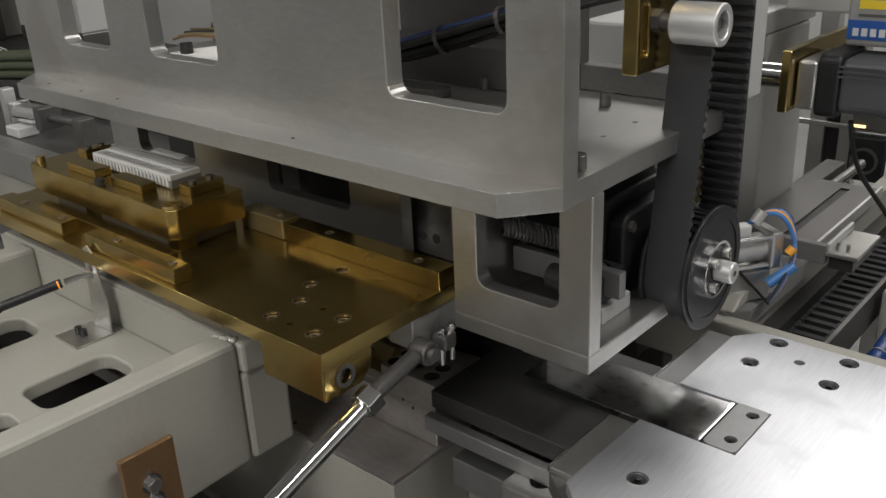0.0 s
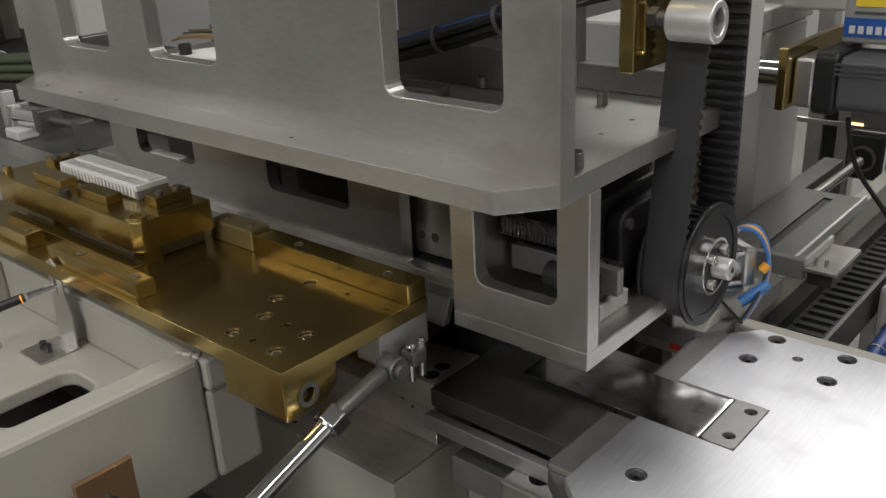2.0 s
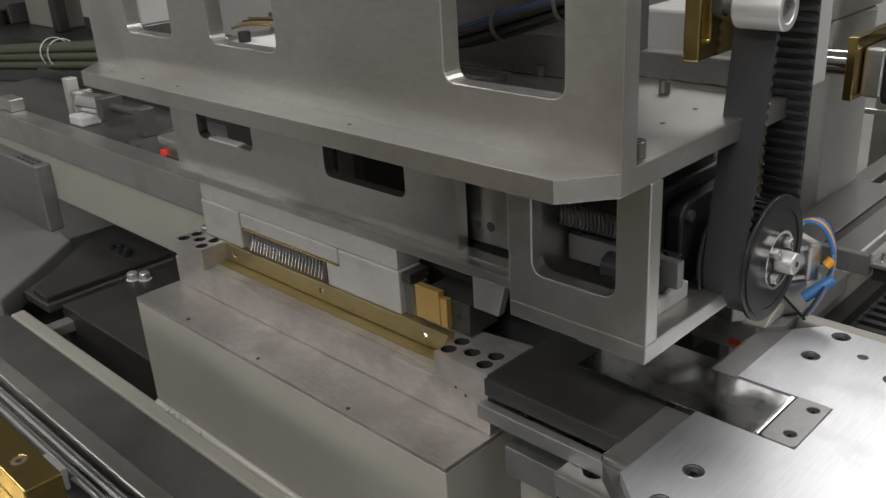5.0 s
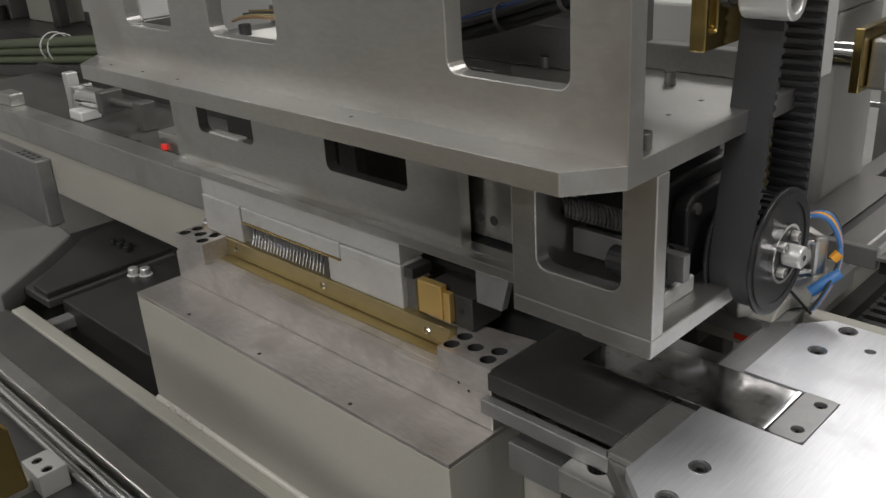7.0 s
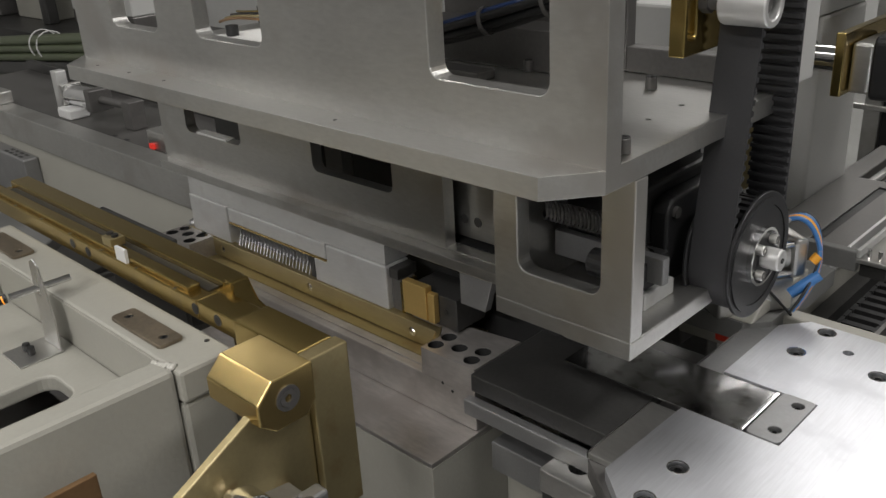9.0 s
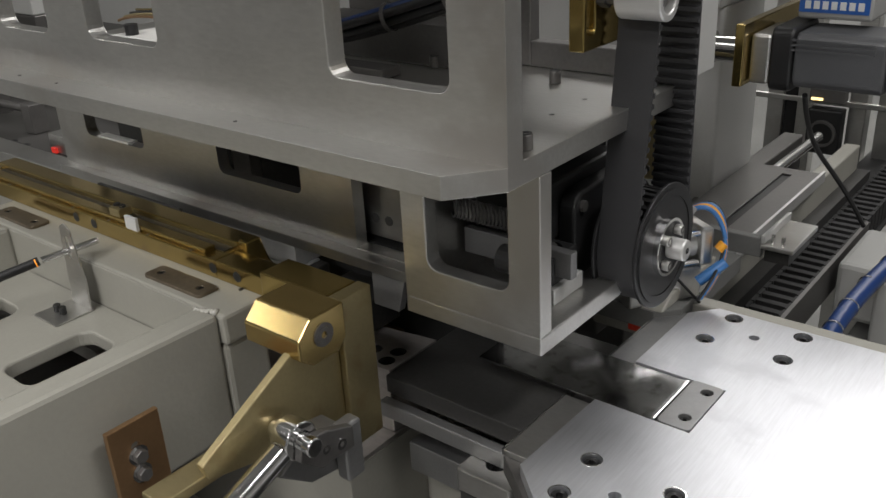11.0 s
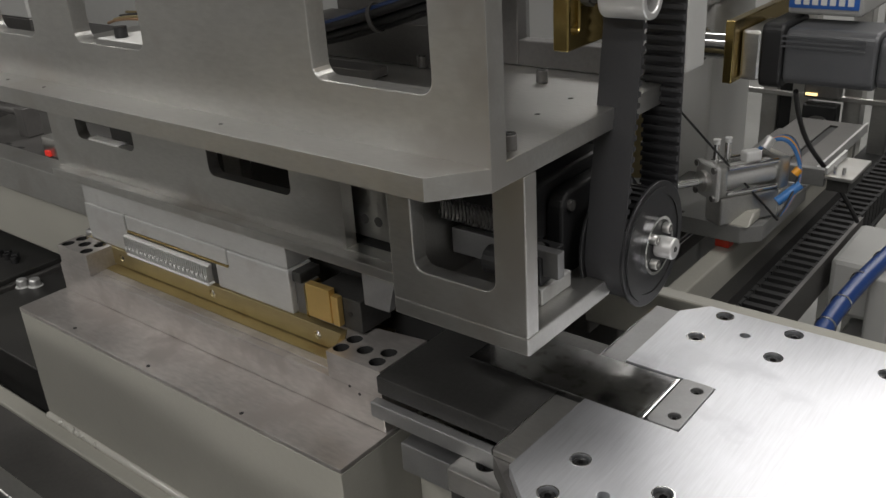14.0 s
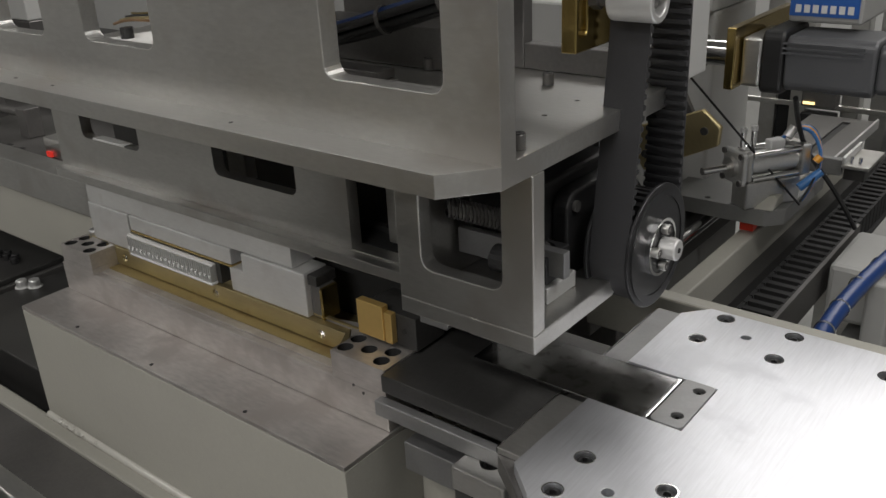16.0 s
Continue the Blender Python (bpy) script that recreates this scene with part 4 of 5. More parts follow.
part("cap_end", box(-0.929, -0.905, 0.058, 0.078, 0.8122, 0.824), BRASS_OLD, pus, "", 0.001)
for x in (-0.924, -0.911):
    part("cap_screw", rod((x, 0.068, 0.8242), (x, 0.068, 0.827), 0.0045, 14), BLACK, pus)
part("back_bar", box(-1.30, -0.7005, 0.0890, 0.118, 0.785, 0.814), BRASS, pus, "", 0.0012)
part("bar_groove", box(-1.28, -0.71, 0.0745, 0.0885, 0.8052, 0.8065), DARK, pus)
part("rear_bracket", slab([(0.0890, 0.818), (0.112, 0.818), (0.122, 0.785), (0.132, 0.770), (0.136, 0.700), (0.0890, 0.700)], [], -0.7000, -0.684, "x"), BRASS, pus, "upright gold bracket", 0.0016)
part("hanger", box(-1.06, -0.86, 0.1185, 0.1248, 0.676, 0.814), DARK, pus, "", 0.001)
part("hanger_ledge", box(-1.06, -0.86, 0.125, 0.1635, 0.677, 0.6855), DARK, pus, "", 0.0008)
part("paper_tab", box(-0.885, -0.860, 0.053, 0.057, 0.8052, 0.823), WHITE, pus)
for x in (-0.705, -0.660, -1.01, -0.965):
    part("bore", rod((x, 0.0515, 0.794), (x, 0.0522, 0.794), 0.0068), DARK, pus)
    part("bore_screw", rod((x, 0.0512, 0.794), (x, 0.0516, 0.794), 0.0045, 14), BLACK, pus)
for i in range(6):
    part("top_screw", rod((-1.2 + i * 0.09, 0.055, 0.805), (-1.2 + i * 0.09, 0.055, 0.8056), 0.0022, 12), DARK, pus)
part("bumper", slab([(-0.022, 0.8350), (0.0225, 0.8350), (0.0225, 0.797), (0.012, 0.784), (-0.024, 0.784), (-0.040, 0.796), (-0.040, 0.817)], [], -0.532, -0.452, "x"), BRASS_BRIGHT, pus, "gold block with chamfered edges", 0.0012)
part("bumper_ring", tube((-0.452, -0.008, 0.812), (-0.4505, -0.008, 0.812), 0.0125, 0.009), MIDDARK, pus)
screw(pus, -0.4500, -0.008, 0.812, 0.0085, MIDDARK, RIGHT)
part("end_plate", box(-0.476, -0.458, 0.0235, 0.0685, 0.655, 0.8330), BRASS_OLD, pus, "gold plated end plate", 0.0012)
part("gusset", slab([(-0.040, 0.800), (0.0230, 0.795), (0.0230, 0.680), (-0.150, 0.722), (-0.156, 0.740)], [], -0.476, -0.466, "x"), BRASS_OLD, pus, "gold plated gusset", 0.001)
part("foot_bar", box(-0.50, -0.47, -0.20, -0.11, 0.715, 0.7265), BRASS_OLD, pus, "", 0.001)
part("clevis", slab([(-0.095, 0.700), (-0.055, 0.668), (-0.0095, 0.660), (-0.0095, 0.715), (-0.055, 0.722)], [], -0.4705, -0.440, "x"), KEYSTEEL, pus, "", 0.002)
part("clevis_plate", box(-0.4395, -0.422, -0.022, 0.002, 0.655, 0.722), KEYSTEEL, pus, "", 0.002)
part("ball_eye", tube((-0.450, -0.072, 0.735), (-0.426, -0.072, 0.735), 0.020, 0.010, 32), CHROME, pus, "", 0.001, True)
part("pivot", rod((-0.4655, -0.072, 0.735), (-0.408, -0.072, 0.735), 0.0098, 24), CHROME, pus, "", 0.001, True)
part("pivot_plate", slab([(-0.085, 0.722), (-0.06, 0.700), (-0.015, 0.700), (-0.015, 0.724), (-0.05, 0.738), (-0.08, 0.742)], [], -0.4255, -0.416, "x"), MIDDARK, pus, "", 0.001)
screw(pus, -0.4155, -0.032, 0.712, 0.006, CHROME, RIGHT)
screw(pus, -0.4155, -0.052, 0.718, 0.005, CHROME, RIGHT)
part("rod_shank", rod((-0.438, -0.090, 0.728), (-0.438, -0.165, 0.700), 0.0125, 24), CHROME, pus, "", 0, True)
part("lock_nut", rod((-0.438, -0.165, 0.700), (-0.438, -0.180, 0.695), 0.0165, 6), CHROME, pus, "", 0.0006)
part("drive_rod", rod((-0.438, -0.180, 0.695), (-0.438, -0.46, 0.600), 0.0105, 24), CHROME, pus, "", 0, True)

# ---- cart with air cylinder, behind the pulley ----
rail = thing("cart_rail", "cream rail beam with dark side channel", "rail")
part("beam", box(-0.345, -0.316, 0.49, 1.35, 0.56, 0.65), CREAM, rail, "", 0.002)
part("side", box(-0.3155, -0.29, 0.49, 1.35, 0.50, 0.60), DARK, rail)
part("guide", rod((-0.40, 0.49, 0.655), (-0.40, 1.35, 0.655), 0.010), CHROME, rail, "", 0, True)
part("inner_beam", box(-0.47, -0.43, 0.49, 1.35, 0.58, 0.655), MIDDARK, rail, "", 0.002)
chain = thing("cable_chain", "black plastic cable chain lying in a tray", "cable chain")
part("tray", box(-0.37, -0.225, 0.55, 2.0, 0.530, 0.535), MATT_BLACK, chain)
part("tray_lip", box(-0.2285, -0.222, 0.55, 1.1, 0.53, 0.59), MIDDARK, chain)
link = bmesh.new()
box(-0.29, -0.284, -0.0115, 0.0115, 0.5352, 0.58, link)
box(-0.238, -0.232, -0.0115, 0.0115, 0.5352, 0.58, link)
box(-0.284, -0.238, -0.006, 0.006, 0.571, 0.579, link)
first = part("link", link, MATT_BLACK, chain)
first.location = (0, 0.60, 0)
for i in range(1, 48):
    o = new("link", first.data)
    o.parent, o.location = chain, (0, 0.60 + 0.026 * i, 0)

cart = thing("cylinder_cart", "steel cart plate with open trough on the rail", "cart")
part("plate", slab([(-0.47, 0.40), (-0.30, 0.40), (-0.275, 0.425), (-0.275, 0.62), (-0.47, 0.62)], [ring(-0.33, 0.415, 0.005, 12), ring(-0.40, 0.415, 0.005, 12)], 0.672, 0.698), GREY_PAINT_AND_SHADE, cart, "dark grey cart plate", 0.002)
part("stopper", box(-0.345, -0.322, 0.42, 0.44, 0.6505, 0.6715), RED, cart, "red plastic stopper", 0.001)
part("cross_bar", box(-0.41, -0.25, 0.6205, 0.634, 0.699, 0.728), GREY_PAINT_AND_SHADE, cart, "", 0.001)
part("ramp_block", slab([(0.400, 0.6985), (0.560, 0.6985), (0.560, 0.716), (0.425, 0.716)], [], -0.335, -0.288, "x"), CREAM, cart, "cream chamfered block", 0.002)
# dark colour stands in for the shading on the pale tray
part("tray_sheet", slab(rect(-0.436, -0.302, 0.66, 1.06), [rect(-0.362, -0.346, 0.68, 1.03)], 0.6755, 0.679), MIDDARK, cart, "pale slotted tray, coloured dark as shade", 0.0006)
part("tray_slot", box(-0.366, -0.342, 0.67, 1.04, 0.6702, 0.6752), BLACK, cart)
part("tray_rim", box(-0.3018, -0.297, 0.66, 1.06, 0.665, 0.685), ALU_LIGHT, cart, "", 0.0006)
part("tray_front", box(-0.436, -0.297, 0.6345, 0.6595, 0.668, 0.690), WALLPAINT, cart, "", 0.001)
part("trough", box(-0.2495, -0.205, 0.615, 0.72, 0.715, 0.722), ALU, cart, "sheet metal end plate with two studs", 0.001)
part("trough_lip", box(-0.2495, -0.244, 0.615, 0.72, 0.7225, 0.735), ALU_LIGHT, cart, "", 0.001)
part("trough_arm", box(-0.249, -0.215, 0.634, 0.72, 0.69, 0.7145), DARK, cart)
for x, y in ((-0.236, 0.625), (-0.222, 0.625)):
    part("stud", rod((x, y, 0.7222), (x, y, 0.735), 0.003, 12), CHROME, cart)
cy = thing("compact_cylinder", "aluminium air cylinder with flange, fittings and hoses", "cylinder")
cd = Vector((0.55, 0.835, 0)).normalized()
c0 = Vector((-0.352, 0.385, 0.768))
cs = Vector((cd.y, -cd.x, 0))


def at_cyl(u, v, w):
    return c0 + cd * u * 0.78 + cs * v * 0.98 + Vector((0, 0, w * 0.98))


def turned(bm, u0, u1, v0, v1, w0, w1):
    vs = [bm.verts.new(at_cyl(u, v, w)) for u in (u0, u1) for v in (v0, v1) for w in (w0, w1)]
    for f in ((0, 1, 3, 2), (4, 6, 7, 5), (0, 4, 5, 1), (2, 3, 7, 6), (0, 2, 6, 4), (1, 5, 7, 3)):
        bm.faces.new([vs[k] for k in f])
    return bm


part("flange", turned(bmesh.new(), 0, 0.012, -0.028, 0.028, -0.028, 0.028), ALU_LIGHT, cy, "", 0.003)
part("end_cap", turned(bmesh.new(), 0.0122, 0.03, -0.024, 0.024, -0.024, 0.024), ALU, cy, "", 0.003)
part("barrel", rod(at_cyl(0.0302, 0, 0), at_cyl(0.14, 0, 0), 0.019, 28), ALU_LIGHT, cy, "", 0, True)
part("end_cap", turned(bmesh.new(), 0.1402, 0.165, -0.026, 0.026, -0.026, 0.026), ALU, cy, "", 0.003)
for v in (-0.02, 0.02):
    for w in (-0.02, 0.02):
        part("tie_rod", rod(at_cyl(0.0302, v, w), at_cyl(0.14, v, w), 0.004, 12), CHROME, cy)
        part("flange_bolt", rod(at_cyl(-0.004, v * 1.1, w * 1.1), at_cyl(0, v * 1.1, w * 1.1), 0.005, 12), MIDDARK, cy)
part("collar", rod(at_cyl(-0.01, 0, 0), at_cyl(0, 0, 0), 0.016, 24), ALU, cy, "", 0, True)
part("piston_rod", rod(at_cyl(-0.07, 0, 0), at_cyl(-0.01, 0, 0), 0.006, 16), CHROME, cy, "", 0, True)
part("mount", turned(bmesh.new(), 0.02, 0.15, -0.02, 0.02, -0.0714, -0.0262), ALU, cy, "", 0.002)
for u in (0.02, 0.045):
    part("fitting", rod(at_cyl(u, 0, 0.0245), at_cyl(u, 0, 0.055), 0.0045, 12), CHROME, cy, "", 0, True)
    part("fitting_top", rod(at_cyl(u, 0, 0.055), at_cyl(u, 0, 0.062), 0.0055, 12), WHITE, cy)
part("valve", turned(bmesh.new(), 0.08, 0.115, -0.009, 0.009, 0.019, 0.036), WHITE, cy, "white valve block", 0.002)
part("valve_knob", rod(at_cyl(0.125, 0, 0.035), at_cyl(0.14, 0, 0.05), 0.008, 14), ALU_LIGHT, cy)
e = at_cyl(0.15, 0, 0.03)
for k, (mt, r) in enumerate(((LIGHT_BLUE, 0.003), (ORANGE, 0.003), (LIGHT_BLUE, 0.003), (BLACK, 0.002))):
    o = 0.007 * k
    cable([tuple(e + Vector((-0.02, -0.02 + o, 0.0))), tuple(e + Vector((0.005, 0.0 + o, 0.03))), tuple(e + Vector((0.035, 0.01 + o, 0.005))), tuple(e + Vector((0.045, 0.005 - o, -0.05))), tuple(e + Vector((0.03, -0.03 - o, -0.085)))], r, mt, "hose", cy)
part("hose_elbow", rod(tuple(e + Vector((0.02, -0.03, -0.07))), tuple(e + Vector((0.045, -0.008, -0.045))), 0.007, 16), LIGHT_BLUE, cy, "blue hose elbow", 0, True)
part("hose_clip", rod(tuple(e + Vector((0.035, -0.01, -0.03))), tuple(e + Vector((0.040, -0.005, -0.022))), 0.006, 12), ORANGE, cy)

swing = thing("swing_plate", "aged gold lever plate with two bolts on the piston rod", "lever")
part("plate", slab([(-0.030, -0.112), (0.042, -0.100), (0.046, 0.030), (0.022, 0.045), (-0.012, 0.030)], [], 0.0, 0.010, "y"), BRASS_OLD, swing, "", 0.0015)
for z in (0.020, -0.020, -0.085):
    part("bolt", rod((0.018, -0.004, z), (0.018, 0.0, z), 0.006, 14), DARK, swing, "", 0.0004)
part("arm", box(-0.20, -0.006, 0.002, 0.012, -0.010, 0.012), MIDDARK, swing)
swing.location = (-0.398, 0.70, 0.854)
cord_ = thing("cable_rest", "dark bracket behind the belt that carries the lever", "bracket")
part("post", box(-0.62, -0.50, 0.712, 0.75, 0.0, 0.90), MIDDARK, cord_, "", 0.002)
cable([(-0.425, 0.325, 0.935), (-0.385, 0.36, 0.875), (-0.345, 0.392, 0.815), (-0.300, 0.430, 0.748), (-0.264, 0.455, 0.698)], 0.0018, BLACK, "cord", cy)
hose = thing("air_hose", "thick blue air hose with silver clamps", "hose")
cable([(-0.145, 0.52, 0.58), (-0.150, 0.615, 0.605), (-0.145, 0.74, 0.622), (-0.118, 0.90, 0.640), (-0.06, 1.05, 0.70), (0.02, 1.2, 0.78)], 0.013, BLUE, "tube", hose)
for x, y, z in ((-0.1475, 0.64, 0.607), (-0.1455, 0.70, 0.6155), (-0.140, 0.77, 0.624), (-0.129, 0.84, 0.632)):
    part("clamp", tube((x, y, z), (x, y + 0.004, z), 0.0145, 0.0125, 20), CHROME, hose)
blk = thing("junction_box", "cream sheet metal junction box with black clip", "box")
part("body", box(-0.212, 0.10, 0.88, 1.05, 0.50, 0.60), WALLPAINT, blk, "", 0.006)
part("lower_cover", box(-0.195, 0.10, 0.86, 1.0, 0.30, 0.45), WALLPAINT, blk, "", 0.006)
part("post", box(-0.135, -0.10, 0.80, 0.835, 0.0, 0.62), WALLPAINT, blk, "", 0.003)
part("back_frame", box(-0.19, 0.10, 1.0505, 1.09, 0.0, 0.58), DARK, blk)
part("clip", box(-0.19, -0.10, 0.84, 0.8595, 0.40, 0.415), BLACK, blk, "", 0.001)

# ---- drive behind, on the right ----
drv = thing("spindle_drive", "grey geared motor on a gold angle bracket with coupling", "motor")
part("bracket", slab([(0.745, 0.900), (0.99, 0.900), (0.99, 0.990), (0.745, 0.990)], [], -0.360, -0.346, "x"), BRASS, drv, "gold plated angle bracket", 0.001)
part("coupling", rod((-0.425, 0.83, 0.935), (-0.345, 0.83, 0.935), 0.020, 24), CHROME, drv, "", 0, True)
part("coupling_hub", rod((-0.455, 0.83, 0.935), (-0.4255, 0.83, 0.935), 0.026, 24), CHROME, drv, "", 0, True)
part("gearbox", box(-0.3445, -0.315, 0.768, 0.875, 0.902, 0.974), ALU, drv, "", 0.003)
part("flange", slab(rect(0.762, 0.870, 0.895, 0.986, 0.012), [], -0.3145, -0.282, "x"), BLACK, drv, "", 0.003)
part("motor_body", slab(rect(0.765, 0.865, 0.902, 0.980, 0.014), [], -0.2815, -0.160, "x"), MOTOR, drv, "grey motor body", 0.003)
part("motor_tail", slab(rect(0.772, 0.858, 0.906, 0.974, 0.014), [], -0.1595, -0.02, "x"), MOTOR, drv, "", 0.003)
for i in range(3):
    part("fin", box(-0.285, -0.175, 0.7625, 0.7648, 0.955 + i * 0.007, 0.958 + i * 0.007), MOTOR, drv)
for y in (0.80, 0.90):
    part("bracket_screw", rod((-0.3598, y, 0.968), (-0.356, y, 0.968), 0.005, 14), DARK, drv)
part("status_lamp", rod((-0.3598, 0.9, 0.88), (-0.357, 0.9, 0.88), 0.003, 10), MIDDARK, drv)
inv = thing("drive_unit", "light grey drive unit with blue band and yellow warning label", "controller")
part("body", box(-0.300, -0.198, 0.82, 1.0, 0.9905, 1.16), WALLPAINT, inv, "", 0.003)
part("band", box(-0.298, -0.203, 0.8185, 0.8197, 1.000, 1.027), LABEL_BLUE, inv, "blue label band")
part("warning", box(-0.285, -0.225, 0.8187, 0.8197, 1.043, 1.055), YELLOW, inv, "yellow warning label")
part("caption_bar", box(-0.285, -0.225, 0.8187, 0.8197, 1.032, 1.036), MIDDARK, inv)
for i in range(7):
    part("letter_bar", box(-0.290 + 0.012 * i, -0.282 + 0.012 * i, 0.8176, 0.8184, 1.005, 1.016), WHITE, inv)
part("side_case", box(-0.42, -0.302, 0.90, 1.05, 1.0225, 1.16), WHITE_PAINT, inv, "", 0.003)
colm = thing("aluminium_column", "light aluminium column block beside the belt", "machine")
part("column", box(-0.42, -0.352, 0.60, 0.66, 0.945, 1.5), WHITE_PAINT, colm, "", 0.002)
part("rear_arm", box(-0.42, -0.36, 0.6605, 1.40, 1.46, 1.5), WHITE_PAINT, colm)
slid = thing("slide_block", "white aluminium slide block above the bracket", "machine")
part("block", box(-0.56, -0.44, 0.88, 1.10, 0.985, 1.02), ALU_LIGHT, slid, "", 0.002)
part("carrier", box(-0.62, -0.40, 1.05, 1.09, 1.05, 1.14), WALLPAINT, slid, "", 0.002)
part("leg", box(-0.80, -0.44, 0.90, 1.08, 0.0, 0.9845), WHITE_PAINT, slid, "", 0.004)
frame_ = thing("profile_frame", "aluminium profile frame with dark electrical box", "frame")
for x in (-0.53, -0.466, -0.361, -0.305):
    part("post", box(x, x + 0.035, 1.40, 1.44, 0.0, 1.6), ALU, frame_, "", 0.002)
part("cross_bar", box(-0.9, 0.6, 1.395, 1.3995, 0.711, 0.723), ALU, frame_, "", 0.002)
part("dark_box", box(-0.430, -0.3615, 1.36, 1.394, 0.615, 0.710), BLACK, frame_, "", 0.003)
part("box_fan", tube((-0.396, 1.352, 0.66), (-0.396, 1.3595, 0.66), 0.028, 0.023, 28), MIDDARK, frame_)
part("switch_box", box(-0.430, -0.3615, 1.36, 1.394, 0.7235, 0.80), MIDDARK, frame_, "", 0.002)
part("dark_panel", box(-0.4945, -0.4665, 1.41, 1.43, 0.0, 0.80), BLACK, frame_)
part("lamp_strip", box(-0.425, -0.402, 1.357, 1.3595, 0.729, 0.734), glow("amber_strip", (1.0, 0.72, 0.3), 2.0), frame_, "small amber indicator")
part("panel", box(-1.4, -0.57, 1.25, 1.27, 0.0, 1.3), GREY_PAINT_AND_SHADE, frame_, "mid grey rear panel")
part("panel", box(-0.20, 0.9, 1.55, 1.57, 0.0, 1.3), GREY_PAINT_AND_SHADE, frame_)
rear = Matrix.Translation((0.13, -0.5, 1.235)) @ Matrix.Scale(1.12, 4) @ Matrix.Translation((-0.13, 0.5, -1.235))
for ob in frame_.children:
    ob.data.transform(rear)
    for v in ob.data.vertices:
        v.co.z = max(v.co.z, 0.0)
lead = thing("motor_lead", "black motor lead hanging to the floor", "cable")
cable([(-0.27, 0.80, 0.885), (-0.28, 0.85, 0.84), (-0.285, 0.92, 0.76), (-0.25, 1.0, 0.69), (-0.22, 1.05, 0.60)], 0.004, BLACK, "cable", lead)
# ---- left background ----
tray = thing("cable_tray", "green cable bundle tied with white straps on a dark tray", "cable tray")
part("shelf", slab([(-4.6, 0.52), (-2.4, 0.74), (-2.4, 0.70), (-4.6, 0.48)], [], 0.70, 0.95, "y"), DARK, tray)
for k in range(9):
    y, dz = 0.70 + 0.026 * (k // 3), 0.028 * (k % 3)
    cable([(-4.6, y, 0.535 + dz), (-3.9, y, 0.605 + dz + 0.006 * (k % 2)), (-3.3, y + 0.01, 0.668 + dz), (-2.4, y, 0.757 + dz)], 0.0145, GREEN, "cable", tray)
for x in (-3.06, -3.0):
    part("strap", tube((x, 0.735, 0.728), (x + 0.006, 0.735, 0.729), 0.054, 0.051, 20), WHITE, tray)
part("front_panel", slab([(-4.6, 0.475), (-2.4, 0.695), (-2.4, 0.55), (-4.6, 0.30)], [], 0.685, 0.70, "y"), GREEN_PAINT, tray, "dark green front panel", 0.003)
part("post", box(-2.6, -2.5, 0.80, 0.9, 0.0, 0.70), DARK, tray)
shelf = thing("tool_cabinet", "dark machine cabinet with pale boxes on top", "cabinet")
part("body", box(-4.95, -2.3, 1.0, 1.5, 0.0, 0.66), DARK, shelf)
part("box", box(-4.45, -4.08, 1.2, 1.45, 0.6605, 0.84), CREAM, shelf, "", 0.004)
part("box", box(-4.95, -4.55, 1.15, 1.4, 0.6605, 0.76), MIDDARK, shelf, "", 0.004)
part("post", box(-4.06, -3.99, 1.15, 1.2, 0.6605, 1.3), DARK, shelf, "", 0.004)
part("case", box(-3.95, -3.4, 1.25, 1.45, 0.72, 1.1), WHITE_PAINT, shelf, "", 0.004)
part("case_foot", box(-3.95, -3.4, 1.25, 1.45, 0.6605, 0.7195), MIDDARK, shelf, "", 0.004)
part("knob", rod((-4.6, 1.1, 0.6605), (-4.6, 1.1, 0.73), 0.05), DARK, shelf)
part("back_panel", box(-4.95, -3.96, 1.46, 1.5, 0.6605, 1.5), MIDDARK, shelf)
stand = thing("side_stand", "grey cream side stand with slotted plate", "machine")
part("side_block", box(-2.9, -2.165, 0.258, 0.2995, 0.42, 0.60), KEYSTEEL, stand, "", 0.003)
for i in range(8):
    part("slot", box(-2.30 + 0.030 * (i // 2), -2.282 + 0.030 * (i // 2), 0.265 + 0.016 * (i % 2), 0.273 + 0.016 * (i % 2), 0.60, 0.6006), BLACK, stand)
# cream arm coloured dark grey to paint in the shadow on it
part("arm", slab([(-2.75, 0.05), (-2.254, 0.162), (-2.190, 0.290), (-2.073, 0.271), (-1.978, 0.164), (-1.846, 0.007), (-2.2, -0.16), (-2.75, -0.16)], [], 0.36, 0.4195), GREY_PAINT_AND_SHADE, stand, "", 0.004)
part("arm_post", box(-2.70, -2.30, -0.10, 0.10, 0.0, 0.3598), CREAM, stand)
part("lower_plate", slab([(-2.10, 0.40), (-2.04, 0.285), (-1.93, 0.16), (-1.86, 0.083), (-1.785, 0.083), (-1.795, 0.40)], [], 0.398, 0.412), DARK, stand, "", 0.002)
part("lower_plate", slab([(-2.10, 0.40), (-1.90, 0.075), (-1.775, 0.078), (-1.785, 0.40)], [], 0.378, 0.3975), MIDDARK, stand, "", 0.002)
part("lower_bar", box(-1.735, -1.700, 0.04, 0.42, 0.350, 0.375), GREY_PAINT_AND_SHADE, stand, "", 0.002)
for i in range(5):
    part("bolt", rod((-1.93 + 0.018 * i, 0.315 + 0.012 * (i % 2), 0.412), (-1.93 + 0.018 * i, 0.315 + 0.012 * (i % 2), 0.428), 0.009, 14), BLACK, stand, "", 0.001)
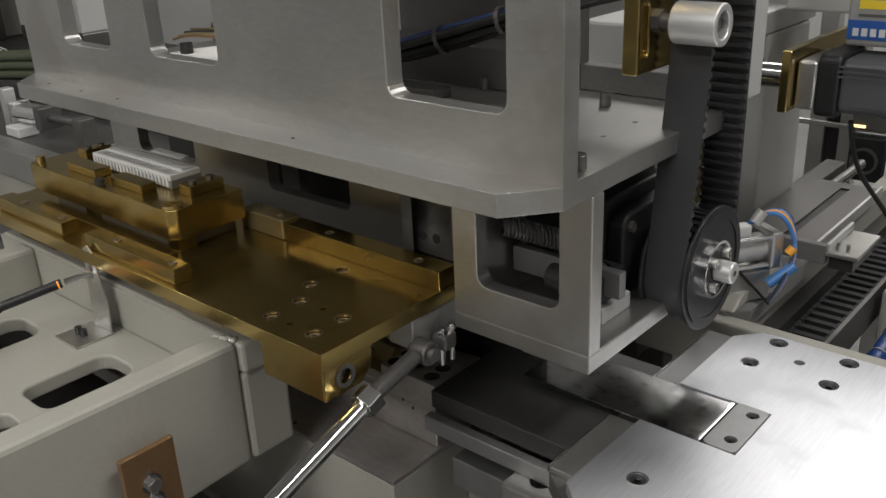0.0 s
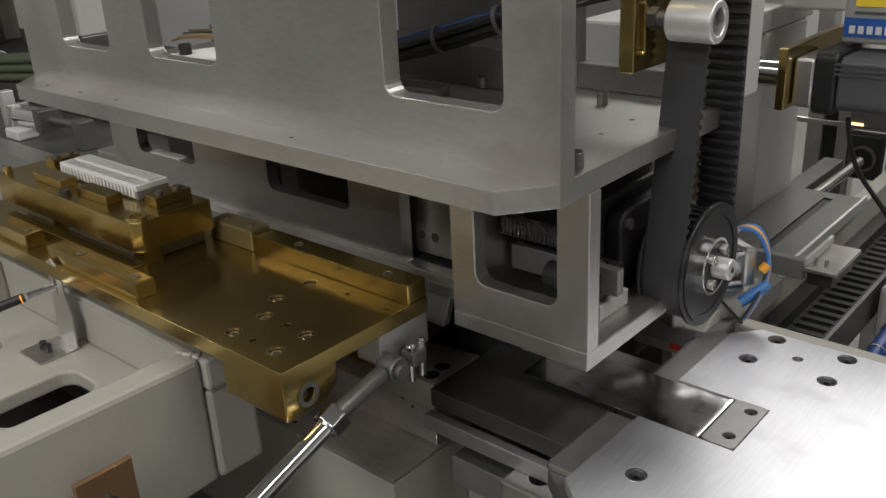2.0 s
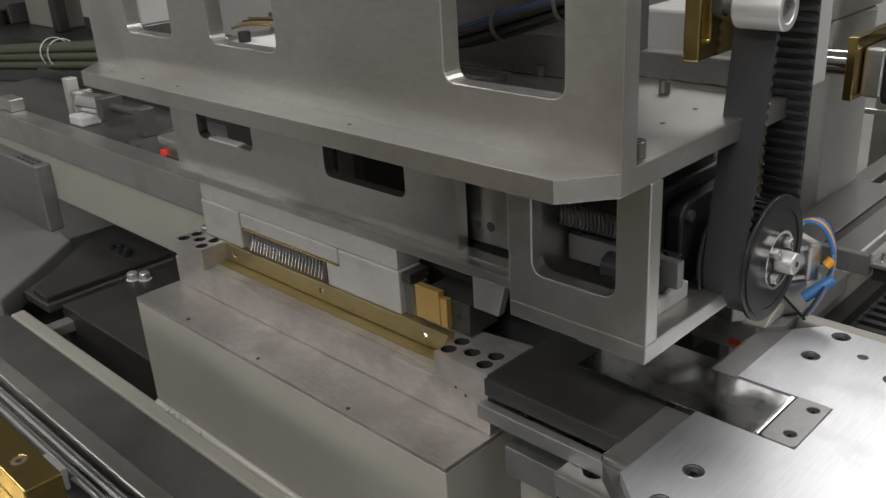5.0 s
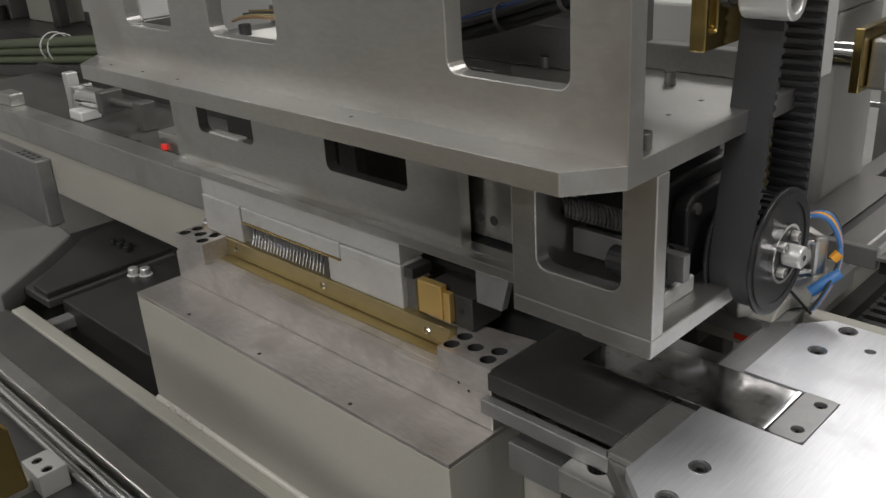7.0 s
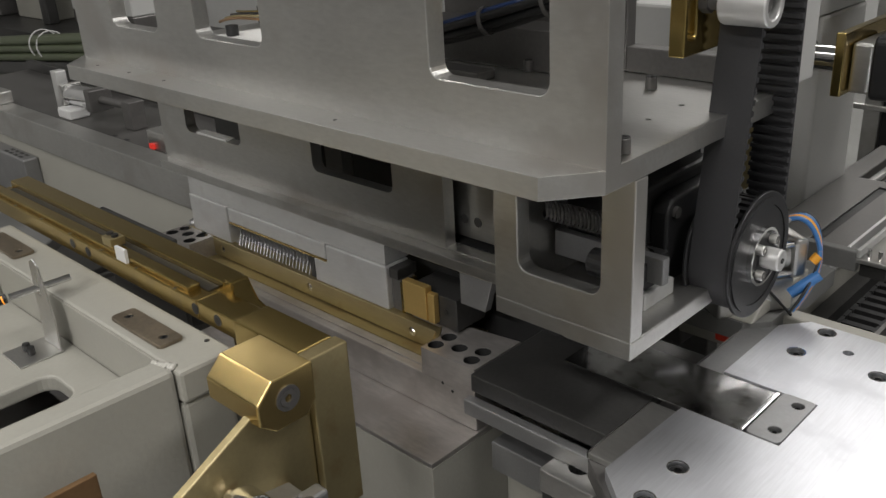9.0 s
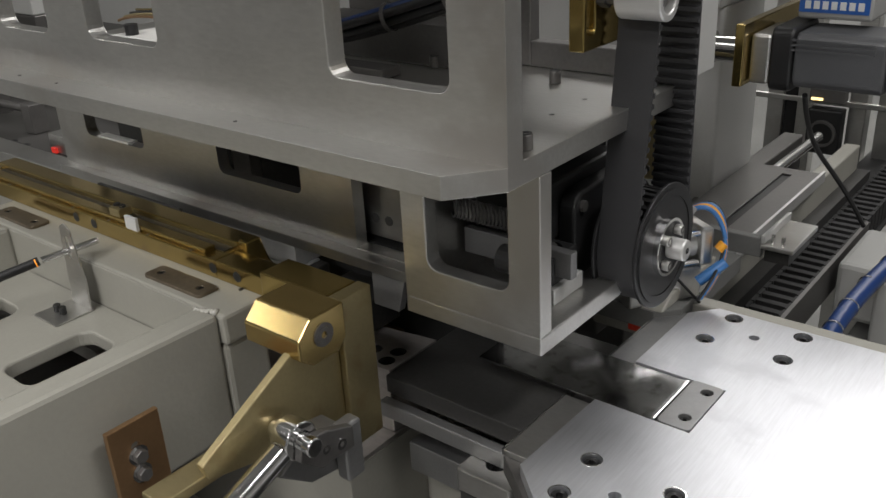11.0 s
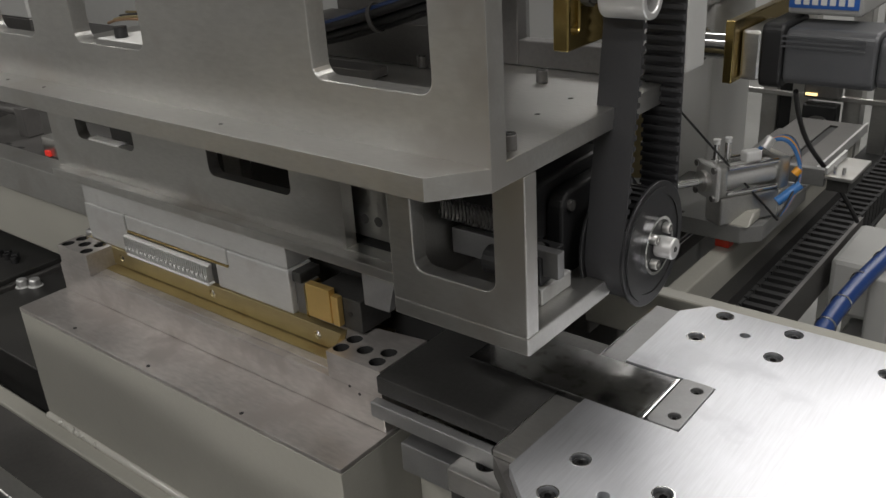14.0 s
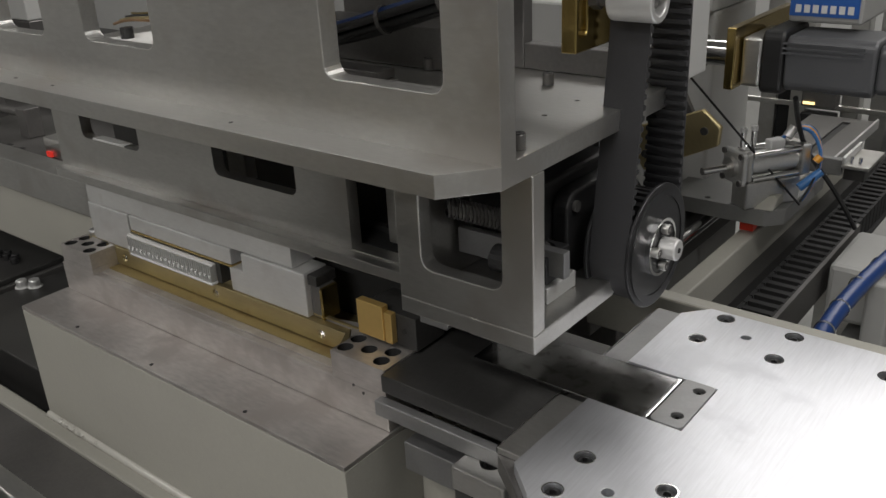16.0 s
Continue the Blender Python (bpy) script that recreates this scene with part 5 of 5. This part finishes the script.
for x, y in ((-1.745, 0.270), (-1.722, 0.288)):
    part("fitting", rod((x, y, 0.3752), (x, y, 0.418), 0.012, 14), ALU_LIGHT, stand, "", 0.002, True)
    part("fitting_ring", tube((x, y, 0.395), (x, y, 0.401), 0.016, 0.0115, 18), WHITE, stand)
part("leg", box(-1.90, -1.80, 0.15, 0.25, 0.30, 0.3778), DARK, stand)
part("leg", box(-1.735, -1.700, 0.15, 0.25, 0.30, 0.3498), DARK, stand)


def motions():
    def slide(ob, axis, rows):
        base = ob.location.copy()
        keyed = []
        for t, d in rows:
            p = base.copy()
            p[axis] += d
            keyed.append((t, Matrix.Translation(p)))
        walk(ob, keyed)

    # offset of the carriage along y, from its home position
    ride = [(0, -0.045), (1.2, -0.045), (1.6, -0.046), (1.8, -0.060), (2.0, -0.092), (2.5, -0.163), (3.0, -0.240), (3.5, -0.318), (4.0, -0.394), (4.5, -0.468), (5.0, -0.535), (5.5, -0.58), (6.0, -0.59), (6.5, -0.567), (7.0, -0.497), (7.5, -0.417), (8.0, -0.339), (8.5, -0.256), (9.0, -0.173), (9.5, -0.090), (9.8, -0.044), (10.0, -0.020), (10.2, -0.007), (10.5, -0.003), (11.0, 0.0), (11.2, -0.008), (11.5, -0.038), (12.0, -0.112), (12.5, -0.189), (13.0, -0.265), (13.5, -0.342), (14.0, -0.418), (14.5, -0.49), (15.0, -0.55), (15.5, -0.58), (16.0, -0.59)]
    for ob in (car, sensor):
        slide(ob, 1, ride)
    early = [(t, d + 0.045 - (0.007 if t > 2.2 else 0.0)) for t, d in ride if t < 5.2] + [(6.0, -0.62), (7.0, -0.80), (8.0, -0.95), (16.0, -0.95)]
    for ob in (tab, wp):
        slide(ob, 1, early)
    late = [(0, -0.95), (5.0, -0.95), (6.0, -0.68), (6.5, -0.550), (7.0, -0.471), (7.5, -0.392), (8.0, -0.313), (8.2, -0.280), (8.5, -0.233), (9.0, -0.155), (9.5, -0.078)] + [(t, d) for t, d in ride if t >= 9.8]
    for ob in (pus,):
        slide(ob, 1, late)
    slide(product, 1, [(t, d) for t, d in late if t <= 10.2] + [(10.5, 0.0), (16.0, 0.0)])
    go = [(0, 0.078), (0.3, 0.036), (0.6, 0.012), (1.0, 0.003), (1.4, 0.0), (11.0, 0.0), (11.25, 0.008), (11.5, 0.031), (12.0, 0.092), (12.5, 0.148), (13.0, 0.202), (13.5, 0.256), (14.0, 0.305), (14.5, 0.359), (15.0, 0.402), (15.2, 0.406), (16.0, 0.406)]
    for ob in (cart, cy):
        slide(ob, 1, go)
    # the lever comes out behind the belt, then swings up
    home = swing.location.copy()
    lever = [(0, -0.085, 0), (13.8, -0.085, 0), (14.2, -0.045, 0), (14.5, -0.018, 0), (15.0, 0.0, 0), (15.2, 0.004, 5), (15.5, 0.008, 16), (15.8, 0.008, 42), (16.0, 0.008, 62)]
    walk(swing, [(t, pose(home.x + d, home.y, home.z, 0, a, 0)) for t, d, a in lever])
    # the lower pulley spins while the clamp travels
    spin = [(0, 0), (15.05, 0)] + [(15.1 + 0.05 * i, 48 * (i + 1)) for i in range(15)] + [(16.0, 756)]
    walk(pul, [(t, pose(PX, PY, PZ, a, 0, 0)) for t, a in spin])
    slide(clamp, 0, [(0, 0.0), (15.05, 0.0), (15.2, 0.010), (15.5, 0.046), (15.8, 0.076), (16.0, 0.082)])
    slide(slider, 0, [(0, 0.0), (15.1, 0.0), (15.2, 0.009), (15.4, 0.020), (15.55, 0.021), (16.0, 0.021)])


motions()
